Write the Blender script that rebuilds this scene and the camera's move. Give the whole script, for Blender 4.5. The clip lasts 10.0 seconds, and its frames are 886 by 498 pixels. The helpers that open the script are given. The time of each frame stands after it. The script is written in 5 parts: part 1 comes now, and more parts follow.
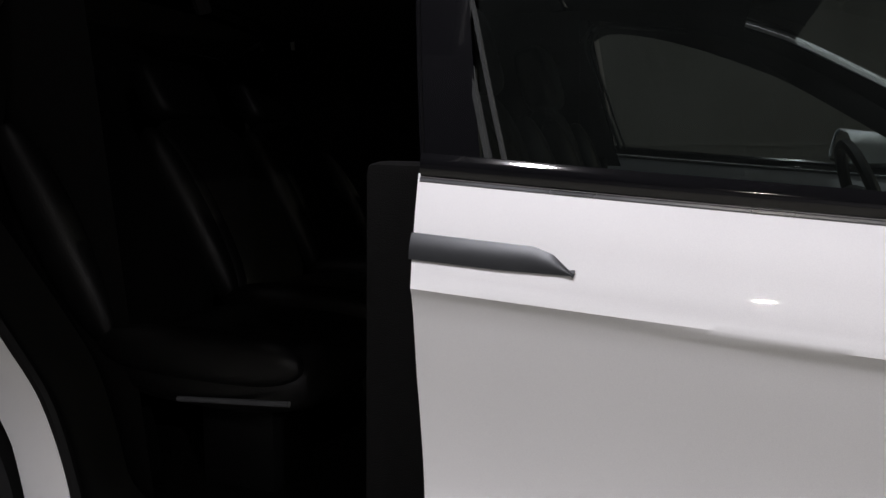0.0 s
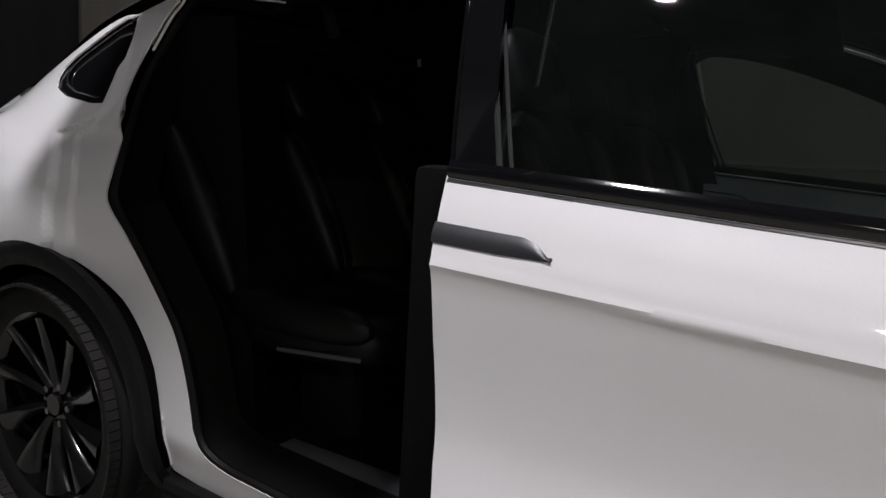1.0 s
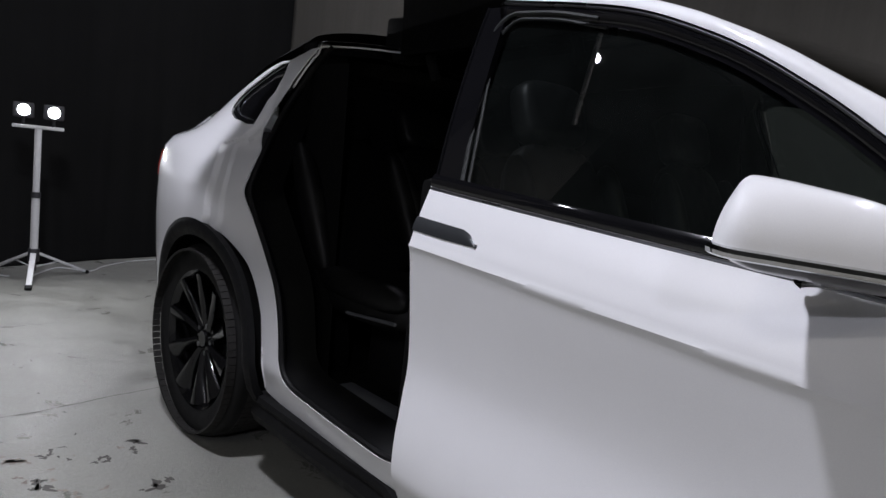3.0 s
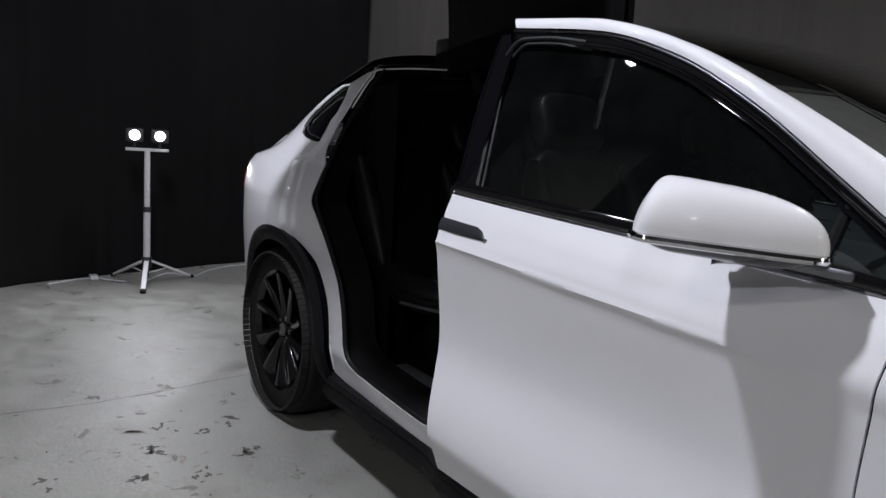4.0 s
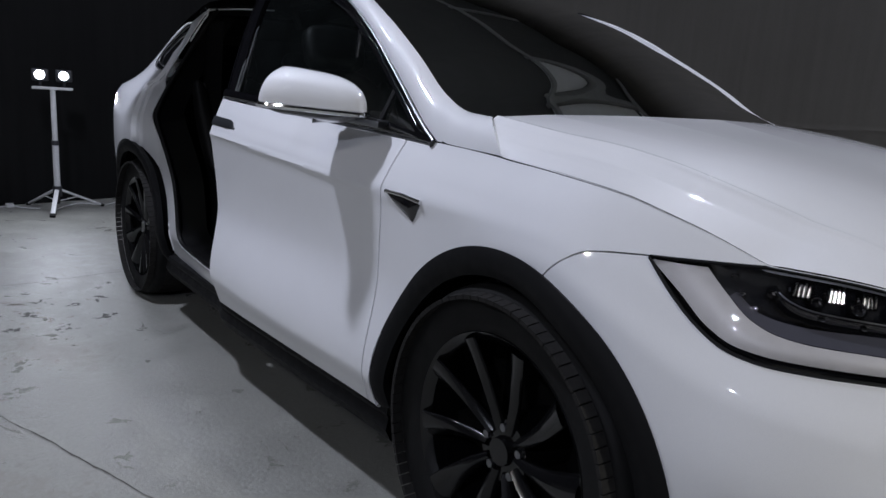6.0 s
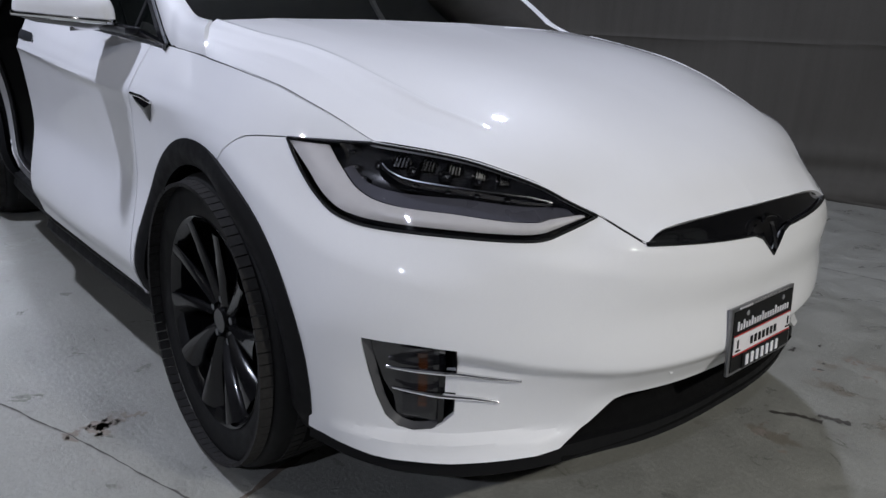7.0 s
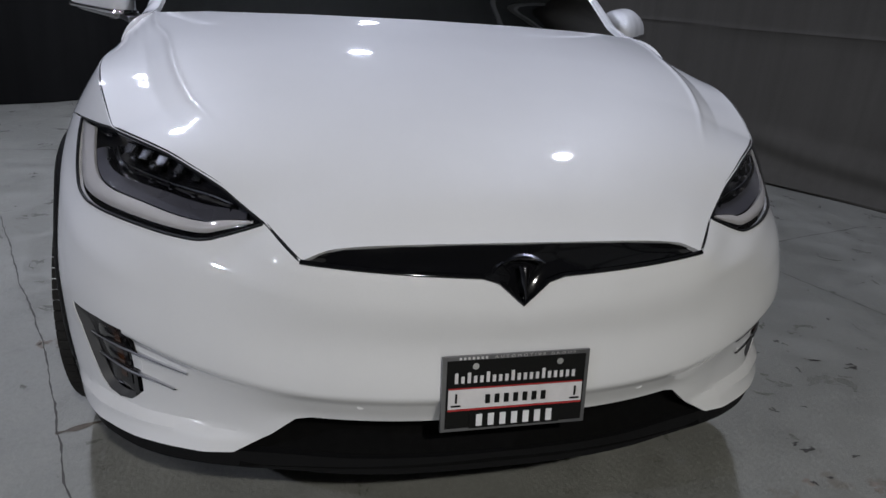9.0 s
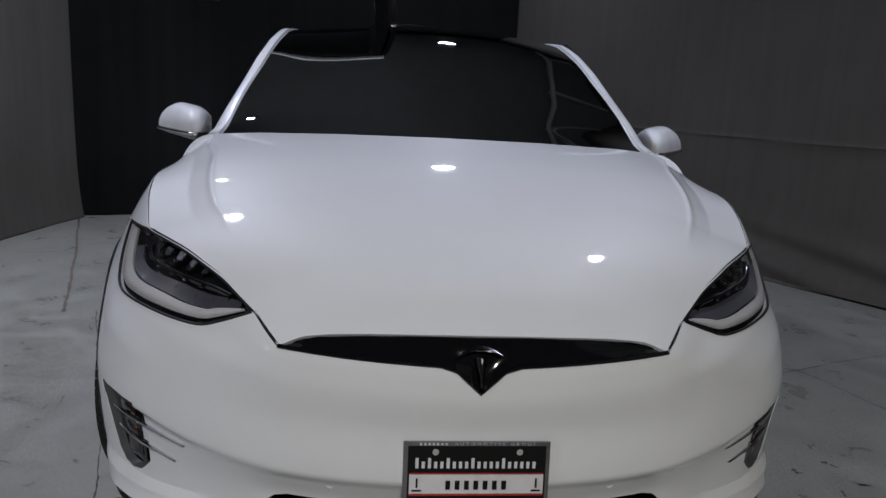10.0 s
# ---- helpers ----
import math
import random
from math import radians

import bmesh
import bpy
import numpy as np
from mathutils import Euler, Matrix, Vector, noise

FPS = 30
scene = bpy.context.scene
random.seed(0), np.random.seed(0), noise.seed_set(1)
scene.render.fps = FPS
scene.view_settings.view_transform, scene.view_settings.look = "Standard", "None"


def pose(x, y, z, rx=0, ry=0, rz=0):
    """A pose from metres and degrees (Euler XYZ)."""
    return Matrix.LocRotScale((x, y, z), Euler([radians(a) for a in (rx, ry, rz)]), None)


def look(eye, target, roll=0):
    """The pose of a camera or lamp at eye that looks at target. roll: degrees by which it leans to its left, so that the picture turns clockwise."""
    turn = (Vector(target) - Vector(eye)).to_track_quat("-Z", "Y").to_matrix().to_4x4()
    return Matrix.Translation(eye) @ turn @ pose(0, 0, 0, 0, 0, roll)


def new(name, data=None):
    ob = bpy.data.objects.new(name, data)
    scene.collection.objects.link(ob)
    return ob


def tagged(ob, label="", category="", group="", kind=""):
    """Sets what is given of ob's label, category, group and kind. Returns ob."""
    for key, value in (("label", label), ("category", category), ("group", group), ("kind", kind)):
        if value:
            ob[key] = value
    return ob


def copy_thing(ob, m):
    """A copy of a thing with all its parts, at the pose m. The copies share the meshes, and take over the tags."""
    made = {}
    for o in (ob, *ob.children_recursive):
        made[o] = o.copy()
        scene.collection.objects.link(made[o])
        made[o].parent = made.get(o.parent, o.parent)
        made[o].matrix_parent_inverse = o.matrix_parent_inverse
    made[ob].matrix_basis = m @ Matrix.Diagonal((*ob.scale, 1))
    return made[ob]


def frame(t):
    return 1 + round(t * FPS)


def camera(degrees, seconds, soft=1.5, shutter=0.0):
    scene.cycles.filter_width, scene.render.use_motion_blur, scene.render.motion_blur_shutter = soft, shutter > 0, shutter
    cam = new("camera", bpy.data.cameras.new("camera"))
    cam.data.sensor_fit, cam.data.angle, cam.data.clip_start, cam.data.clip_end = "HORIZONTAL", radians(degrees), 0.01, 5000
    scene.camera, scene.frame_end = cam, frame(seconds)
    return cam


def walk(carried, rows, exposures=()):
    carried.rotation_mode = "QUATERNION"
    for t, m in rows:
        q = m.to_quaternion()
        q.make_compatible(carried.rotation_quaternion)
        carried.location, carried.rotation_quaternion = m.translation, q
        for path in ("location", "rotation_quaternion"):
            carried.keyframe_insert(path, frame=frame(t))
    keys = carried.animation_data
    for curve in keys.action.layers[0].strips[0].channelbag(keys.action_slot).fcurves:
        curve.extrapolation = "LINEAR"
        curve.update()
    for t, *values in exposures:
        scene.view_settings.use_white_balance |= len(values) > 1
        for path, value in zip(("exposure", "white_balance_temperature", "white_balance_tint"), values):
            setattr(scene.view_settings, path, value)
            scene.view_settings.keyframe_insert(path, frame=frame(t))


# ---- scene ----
cam = camera(64.0, 10.0)
PATH = [
    (0, (-1.337, -1.854, 1.181), (-1.976, 0.014, 0.864), 1.1),
    (0.2, (-1.295, -1.9, 1.182), (-2.046, -0.064, 0.928), 0.3),
    (0.5, (-1.218, -1.956, 1.184), (-2.159, -0.209, 0.930), 0.9),
    (1, (-1.044, -1.996, 1.191), (-2.071, -0.307, 0.884), 3.4),
    (1.5, (-0.888, -2.005, 1.207), (-2.146, -0.469, 0.959), 3.5),
    (2, (-0.722, -1.987, 1.213), (-2.128, -0.590, 0.947), 4.9),
    (2.3, (-0.628, -2.021, 1.223), (-2.019, -0.606, 0.979), 3.9),
    (2.5, (-0.560, -2.056, 1.227), (-1.970, -0.660, 0.976), 4.2),
    (2.7, (-0.484, -2.077, 1.211), (-1.904, -0.693, 0.945), 5.6),
    (3.8, (-0.084, -2.140, 1.248), (-1.668, -0.952, 0.961), 5.1),
    (4, (-0.010, -2.150, 1.262), (-1.624, -1.009, 0.967), 3.9),
    (4.2, (0.077, -2.148, 1.265), (-1.522, -0.963, 1.062), 4.1),
    (4.5, (0.247, -2.175, 1.282), (-1.296, -0.913, 1.119), 2.2),
    (4.7, (0.359, -2.182, 1.292), (-1.135, -0.866, 1.098), 0.4),
    (5, (0.527, -2.184, 1.297), (-0.962, -0.873, 1.048), -0.5),
    (5.2, (0.644, -2.168, 1.277), (-0.895, -0.914, 1.032), -0.2),
    (6.3, (1.296, -1.902, 1.150), (-0.208, -0.682, 0.649), 3.9),
    (6.5, (1.428, -1.846, 1.168), (-0.041, -0.609, 0.610), 3.1),
    (7, (1.676, -1.645, 1.155), (0.253, -0.376, 0.550), 3.0),
    (7.2, (1.754, -1.533, 1.160), (0.334, -0.286, 0.507), 4.6),
    (7.5, (1.857, -1.350, 1.173), (0.367, -0.192, 0.510), 5.0),
    (7.7, (1.915, -1.230, 1.176), (0.364, -0.160, 0.505), 6.0),
    (8, (1.988, -1.055, 1.187), (0.378, -0.105, 0.476), 6.6),
    (8.2, (2.031, -0.937, 1.214), (0.377, -0.061, 0.510), 5.8),
    (8.5, (2.096, -0.759, 1.246), (0.378, -0.021, 0.534), 6.4),
    (8.7, (2.142, -0.642, 1.245), (0.391, 0.005, 0.526), 6.7),
    (9, (2.193, -0.490, 1.244), (0.375, -0.006, 0.567), 3.9),
    (9.5, (2.227, -0.333, 1.246), (0.330, -0.091, 0.659), 2.9),
    (9.7, (2.274, -0.291, 1.250), (0.338, -0.085, 0.792), 2.5),
    (10, (2.380, -0.235, 1.261), (0.428, -0.038, 0.873), 2.9),
]
# stops and white balance of the clip's camera on its way
EXPOSURES = [(0, 0.14, 7600, 10), (0.5, 0.03, 7600, 10), (1, 0.05, 7600, 10), (2, 0.06, 7050, 10), (4, 0.1, 6900, 10), (5, 0.08, 6700, 10), (6.5, -0.18, 6300, 10), (7, 0.24, 6350, 10), (7.5, 0.12, 6250, 10), (8, -0.08, 6300, 10), (8.5, -0.12, 6350, 10), (9.5, -0.10, 6350, 10), (10, -0.30, 6350, 10)]
walk(cam, [(t, look(eye, target, roll)) for t, eye, target, roll in PATH], EXPOSURES)

# ---- world and lights ----
world = bpy.data.worlds.new("world")
scene.world = world
world.use_nodes = True
world.node_tree.nodes["Background"].inputs[0].default_value = (0.5, 0.55, 0.65, 1)
world.node_tree.nodes["Background"].inputs[1].default_value = 0.02

CEILING = 4.3
COOL, NEUTRAL, WARM = (0.92, 0.97, 1.18), (1.0, 0.98, 0.99), (1.0, 0.97, 0.90)
# places of the round lamps, their power, radius and colour
LAMPS = (((-1.97, -2.12, 4.1), 104, 0.125, COOL), ((-0.6, 1.70, 4.0), 46, 0.09, COOL), ((-4.9, 0.55, 4.1), 36, 0.12, COOL), ((-3.3, -2.3, 4.1), 4, 0.07, COOL),
         ((-0.6, -3.7, 2.8), 14, 0.05, NEUTRAL), ((3.3, -5.7, 4.1), 130, 0.10, COOL), ((4.6, 0.0, 3.4), 158, 0.10, WARM))
STAND_POWER = 9


# ---- materials ----
def shader(name):
    m = bpy.data.materials.new(name)
    m.use_nodes = True
    return m, m.node_tree.nodes, m.node_tree.links, m.node_tree.nodes["Principled BSDF"]


def coords(n, l, scale=(1, 1, 1), kind="Object"):
    tc, mp = n.new("ShaderNodeTexCoord"), n.new("ShaderNodeMapping")
    mp.inputs["Scale"].default_value = scale
    l.new(tc.outputs[kind], mp.inputs["Vector"])
    return mp.outputs["Vector"]


def noise_node(n, l, vec, scale, detail=4.0, rough=0.55, distort=0.0):
    t = n.new("ShaderNodeTexNoise")
    t.inputs["Scale"].default_value, t.inputs["Detail"].default_value = scale, detail
    t.inputs["Roughness"].default_value, t.inputs["Distortion"].default_value = rough, distort
    l.new(vec, t.inputs["Vector"])
    return t.outputs["Fac"]


def ramp(n, l, fac, stops):
    r = n.new("ShaderNodeValToRGB")
    while len(r.color_ramp.elements) < len(stops):
        r.color_ramp.elements.new(0.5)
    for e, (p, c) in zip(r.color_ramp.elements, stops):
        e.position, e.color = p, (c if len(c) == 4 else (*c, 1))
    l.new(fac, r.inputs["Fac"])
    return r.outputs["Color"]


def mix(n, l, fac, a, b, blend="MIX"):
    m = n.new("ShaderNodeMix")
    m.data_type, m.blend_type = "RGBA", blend
    for k, v in ((0, fac), (6, a), (7, b)):
        if hasattr(v, "links"):
            l.new(v, m.inputs[k])
        else:
            m.inputs[k].default_value = v
    return m.outputs[2]


def bump(n, l, p, height, strength, distance=0.01):
    b = n.new("ShaderNodeBump")
    b.inputs["Strength"].default_value, b.inputs["Distance"].default_value = strength, distance
    l.new(height, b.inputs["Height"])
    l.new(b.outputs["Normal"], p.inputs["Normal"])


def grey(v):
    return (v, v, v, 1)


def plain(name, colour, rough, metal=0.0, coat=0.0, vary=0.12, scale=40, relief=0.0, spec=0.5):
    """A surface with its colour and gloss slightly uneven at two scales."""
    m, n, l, p = shader(name)
    vec = coords(n, l)
    fine, broad = noise_node(n, l, vec, scale), noise_node(n, l, vec, scale / 9, 3)
    lo, hi = [tuple(min(1, c * k) for c in colour[:3]) for k in (1 - vary, 1 + vary)]
    c = ramp(n, l, fine, ((0.3, lo), (0.7, hi)))
    l.new(mix(n, l, 0.5, c, ramp(n, l, broad, ((0.3, lo), (0.7, hi)))), p.inputs["Base Color"])
    r = ramp(n, l, broad, ((0.3, grey(rough * 0.85)), (0.7, grey(min(1, rough * 1.15)))))
    l.new(r, p.inputs["Roughness"])
    p.inputs["Metallic"].default_value, p.inputs["Coat Weight"].default_value = metal, coat
    p.inputs["Coat Roughness"].default_value = 0.03
    p.inputs["Specular IOR Level"].default_value = spec
    if relief:
        bump(n, l, p, fine, relief, 0.004)
    return m


def paint_material():
    m, n, l, p = shader("pearl_white_paint")
    vec = coords(n, l)
    flake = noise_node(n, l, vec, 900, 2)
    dust_or_haze = noise_node(n, l, vec, 6, 5)
    c = mix(n, l, 0.5, ramp(n, l, flake, ((0.35, (0.76, 0.76, 0.78)), (0.65, (0.85, 0.85, 0.86)))),
            ramp(n, l, dust_or_haze, ((0.3, (0.79, 0.79, 0.80)), (0.7, (0.83, 0.83, 0.84)))))
    l.new(c, p.inputs["Base Color"])
    p.inputs["Roughness"].default_value = 0.5
    p.inputs["Metallic"].default_value = 0.03
    p.inputs["Specular IOR Level"].default_value = 0.1
    p.inputs["Coat Weight"].default_value = 1.0
    l.new(ramp(n, l, dust_or_haze, ((0.3, grey(0.02)), (0.75, grey(0.05)))), p.inputs["Coat Roughness"])
    return m


def glass_material(name, tint, ior=1.45, dust_or_haze=0.0):
    m, n, l, p = shader(name)
    n.remove(p)
    clear, gloss, blend, fres = (n.new("ShaderNodeBsdfTransparent"), n.new("ShaderNodeBsdfGlossy"),
                                 n.new("ShaderNodeMixShader"), n.new("ShaderNodeFresnel"))
    clear.inputs[0].default_value = (*tint, 1)
    gloss.inputs[0].default_value, gloss.inputs["Roughness"].default_value = (1, 1, 1, 1), 0.015
    fres.inputs[0].default_value = ior
    l.new(fres.outputs[0], blend.inputs[0])
    l.new(clear.outputs[0], blend.inputs[1])
    l.new(gloss.outputs[0], blend.inputs[2])
    # faint diffuse veil, painted in for the haze of reflections on the glass
    if dust_or_haze:
        film, veil = n.new("ShaderNodeBsdfDiffuse"), n.new("ShaderNodeMixShader")
        film.inputs[0].default_value = (0.50, 0.60, 0.58, 1)
        haze_noise = noise_node(n, l, coords(n, l), 9, 5)
        amount = n.new("ShaderNodeMath")
        amount.operation = "MULTIPLY"
        amount.inputs[1].default_value = 2 * dust_or_haze
        l.new(haze_noise, amount.inputs[0])
        l.new(amount.outputs[0], veil.inputs[0])
        l.new(blend.outputs[0], veil.inputs[1])
        l.new(film.outputs[0], veil.inputs[2])
        blend = veil
    l.new(blend.outputs[0], n["Material Output"].inputs[0])
    return m


# brown stains of the concrete: place, half lengths, turn and strength
STAINS = ((0.92, 0.90, 0.10, 0.06, 0.3, 0.75), (0.84, 1.08, 0.07, 0.05, 0.9, 0.6), (0.93, 1.22, 0.13, 0.06, 0.1, 0.7), (0.95, 0.41, 0.14, 0.05, 0.1, 0.8),
          (1.18, 0.77, 0.16, 0.14, 0.4, 0.55), (-0.31, -1.15, 0.08, 0.10, 0.2, 0.35), (-2.2, -1.5, 0.5, 0.25, 0.4, 0.35), (-0.9, -1.75, 0.6, 0.22, 0.35, 0.3), (1.5, 0.2, 0.4, 0.3, 0.2, 0.3))


def floor_material():
    m, n, l, p = shader("worn_concrete")
    vec = coords(n, l)
    broad, mid = noise_node(n, l, vec, 0.7, 6, 0.6, 0.4), noise_node(n, l, vec, 5, 9, 0.7, 0.6)
    fine, speck = noise_node(n, l, vec, 60, 6, 0.75), noise_node(n, l, vec, 11, 5, 0.6)
    pits = noise_node(n, l, vec, 170, 3, 0.6)
    c = ramp(n, l, broad, ((0.3, (0.192, 0.191, 0.171)), (0.55, (0.248, 0.247, 0.222)), (0.75, (0.296, 0.294, 0.265))))
    c = mix(n, l, 0.45, c, ramp(n, l, mid, ((0.32, (0.120, 0.120, 0.106)), (0.5, (0.248, 0.247, 0.222)), (0.7, (0.368, 0.365, 0.333)))))
    c = mix(n, l, 0.3, c, ramp(n, l, fine, ((0.3, (0.136, 0.135, 0.121)), (0.7, (0.344, 0.342, 0.311)))))
    c = mix(n, l, ramp(n, l, speck, ((0.62, grey(0)), (0.74, grey(0.6)))), c, (0.14, 0.13, 0.115, 1))
    c = mix(n, l, ramp(n, l, pits, ((0.66, grey(0)), (0.71, grey(0.7)))), c, (0.09, 0.085, 0.08, 1))
    rag = noise_node(n, l, vec, 16, 6, 0.7)
    for x, y, a, b, turn, much in STAINS:
        mp = n.new("ShaderNodeMapping")
        mp.vector_type = "TEXTURE"
        mp.inputs["Location"].default_value, mp.inputs["Rotation"].default_value, mp.inputs["Scale"].default_value = (x, y, 0), (0, 0, turn), (a, b, 1)
        l.new(vec, mp.inputs["Vector"])
        away = n.new("ShaderNodeVectorMath")
        away.operation = "LENGTH"
        l.new(mp.outputs["Vector"], away.inputs[0])
        add = n.new("ShaderNodeMath")
        add.operation = "MULTIPLY_ADD"
        l.new(rag, add.inputs[0])
        add.inputs[1].default_value = 3.2
        l.new(away.outputs["Value"], add.inputs[2])
        k = n.new("ShaderNodeMapRange")
        k.inputs["From Min"].default_value, k.inputs["From Max"].default_value = 2.3, 1.9
        k.inputs["To Min"].default_value, k.inputs["To Max"].default_value = 0.0, much
        l.new(add.outputs[0], k.inputs["Value"])
        c = mix(n, l, k.outputs[0], c, (0.16, 0.138, 0.11, 1))
    l.new(c, p.inputs["Base Color"])
    l.new(ramp(n, l, mid, ((0.34, grey(0.22)), (0.66, grey(0.62)))), p.inputs["Roughness"])
    bump(n, l, p, mix(n, l, 0.5, mid, fine), 0.75, 0.01)
    return m


def fabric_material(name, lo, hi):
    m, n, l, p = shader(name)
    vec = coords(n, l)
    weave, cloud, streak = noise_node(n, l, vec, 260, 2), noise_node(n, l, vec, 1.3, 5), noise_node(n, l, coords(n, l, (9, 9, 0.4)), 1.5, 4)
    c = mix(n, l, 0.5, ramp(n, l, cloud, ((0.3, lo), (0.7, hi))), ramp(n, l, streak, ((0.3, lo), (0.7, hi))))
    c = mix(n, l, 0.25, c, ramp(n, l, weave, ((0.3, tuple(v * 0.7 for v in lo)), (0.7, tuple(v * 1.2 for v in hi)))))
    l.new(c, p.inputs["Base Color"])
    p.inputs["Roughness"].default_value, p.inputs["Specular IOR Level"].default_value = 0.95, 0.1
    bump(n, l, p, weave, 0.2, 0.002)
    return m


def glow(name, colour, strength):
    m, n, l, p = shader(name)
    p.inputs["Base Color"].default_value = grey(0.8)
    p.inputs["Emission Color"].default_value, p.inputs["Emission Strength"].default_value = (*colour, 1), strength
    return m


PAINT = paint_material()
BLACK_GLOSS = plain("black_gloss_plastic", (0.005, 0.005, 0.006), 0.07, coat=0.6)
BLACK_TRIM = plain("black_trim_plastic", (0.007, 0.007, 0.0075), 0.6, relief=0.1, scale=300, spec=0.14)
TREAD = plain("dusty_tread_rubber", (0.022, 0.021, 0.020), 0.85, vary=0.4, relief=0.2, scale=90, spec=0.2)
RUBBER = plain("tyre_rubber", (0.0085, 0.0085, 0.0085), 0.7, relief=0.15, scale=120, spec=0.2)
SEAL = plain("door_seal_rubber", (0.0025, 0.0025, 0.0028), 0.6, spec=0.25)
RIM_BLACK = plain("black_alloy", (0.004, 0.004, 0.0043), 0.2, coat=0.4, spec=0.3)
HANDLE_GREY = plain("satin_handle_grey", (0.05, 0.053, 0.057), 0.36, metal=0.5)
POCKET_GREY = plain("dark_pocket_edge", (0.07, 0.07, 0.075), 0.35, coat=0.3)
CHROME = plain("chrome", (0.75, 0.75, 0.76), 0.06, metal=1.0, vary=0.04)
EMBLEM_DARK = plain("dark_emblem_metal", (0.07, 0.07, 0.075), 0.22, metal=1.0)
DARK_CHROME = plain("dark_chrome", (0.24, 0.245, 0.26), 0.30, metal=1.0, vary=0.08)
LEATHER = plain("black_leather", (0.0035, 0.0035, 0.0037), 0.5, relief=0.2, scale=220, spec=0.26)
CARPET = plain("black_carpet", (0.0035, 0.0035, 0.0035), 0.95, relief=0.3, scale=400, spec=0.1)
LINER = plain("dark_headliner", (0.012, 0.012, 0.012), 0.9, spec=0.15)
SILL_METAL = plain("brushed_sill", (0.13, 0.135, 0.15), 0.42, metal=0.4)
STEEL = plain("white_painted_steel", (0.6, 0.6, 0.6), 0.4)
DARK_STEEL = plain("dark_steel", (0.05, 0.05, 0.055), 0.5, metal=0.4)
CEILING_PAINT = plain("ceiling_paint", (0.055, 0.058, 0.058), 0.9, scale=5)
BEAM_STEEL = plain("grey_beam_steel", (0.22, 0.23, 0.23), 0.6, scale=8)
CEILING_PANEL = plain("pale_ceiling_sheeting", (0.52, 0.54, 0.54), 0.8, scale=5)
GLASS_RUN = plain("grey_glass_run", (0.010, 0.012, 0.012), 0.7, scale=90)
WALL_PAINT = plain("grey_wall_paint", (0.26, 0.26, 0.26), 0.9, scale=5)
# the side panes carry the painted reflection haze
SIDE_GLASS = glass_material("tinted_side_glass", (0.52, 0.58, 0.57), 1.7, dust_or_haze=0.005)
FRONT_GLASS = glass_material("windscreen_glass", (0.60, 0.66, 0.64), 1.65)
PRIVACY_GLASS = glass_material("dark_privacy_glass", (0.008, 0.009, 0.009))
ROOF_GLASS = glass_material("dark_roof_glass", (0.03, 0.03, 0.03), 1.25)
LAMP_GLASS = glass_material("clear_lamp_cover", (0.96, 0.96, 0.97))
DRL_GREY = plain("milky_light_guide", (0.50, 0.485, 0.48), 0.35, coat=0.3)
LAMP_DARK = plain("lamp_bezel", (0.012, 0.012, 0.014), 0.2, coat=0.4)
LAMP_CHROME = plain("smoked_reflector", (0.16, 0.16, 0.165), 0.16, metal=1.0)
LAMP_FIN = plain("bright_fin_metal", (0.45, 0.45, 0.46), 0.2, metal=1.0)
LAMP_BLUEGREY = plain("lamp_reflector_strip", (0.07, 0.07, 0.085), 0.3)
AMBER = plain("amber_reflector", (0.05, 0.014, 0.003), 0.25, coat=0.6)
SMOKED = plain("smoked_plastic", (0.022, 0.022, 0.023), 0.12, coat=0.7, vary=0.25)
MIRROR = plain("mirror_glass", (0.8, 0.8, 0.8), 0.02, metal=1.0, vary=0.01)
FLOOR = floor_material()
CRACK = plain("crack_dirt", (0.08, 0.076, 0.07), 0.95, scale=30)
FILLER = plain("brown_joint_filler", (0.115, 0.095, 0.075), 0.85, scale=25, vary=0.45)
OIL = plain("dark_oil_spot", (0.055, 0.050, 0.045), 0.6, scale=30, vary=0.4)
WORN = plain("pale_brown_wear", (0.205, 0.178, 0.152), 0.8, scale=60, vary=0.3)
RUST = plain("brown_floor_stain", (0.235, 0.205, 0.18), 0.8, scale=60, vary=0.45)
BLACK_CLOTH = fabric_material("black_drape_cloth", (0.0055, 0.0055, 0.0055), (0.011, 0.011, 0.011))
GREY_CLOTH = fabric_material("grey_drape_cloth", (0.064, 0.060, 0.053), (0.094, 0.089, 0.079))
LAMP_FACE = glow("lit_lamp_face", (1, 0.98, 0.95), 30)
FLOOD_FACE = glow("lit_flood_face", (0.9, 0.95, 1), 60)
PLATE_BLACK = plain("plate_black", (0.006, 0.006, 0.006), 0.5, spec=0.2)
PLATE_WHITE = plain("plate_white", (0.72, 0.70, 0.71), 0.5)
PLATE_BRIGHT = plain("plate_letters_white", (0.82, 0.82, 0.84), 0.4)
PLATE_RED = plain("plate_red", (0.45, 0.03, 0.03), 0.5)
PLATE_FRAME = plain("plate_frame_metal", (0.26, 0.26, 0.27), 0.32, metal=0.9)
TAIL_RED = plain("tail_lamp_red", (0.20, 0.012, 0.012), 0.15, coat=0.8)


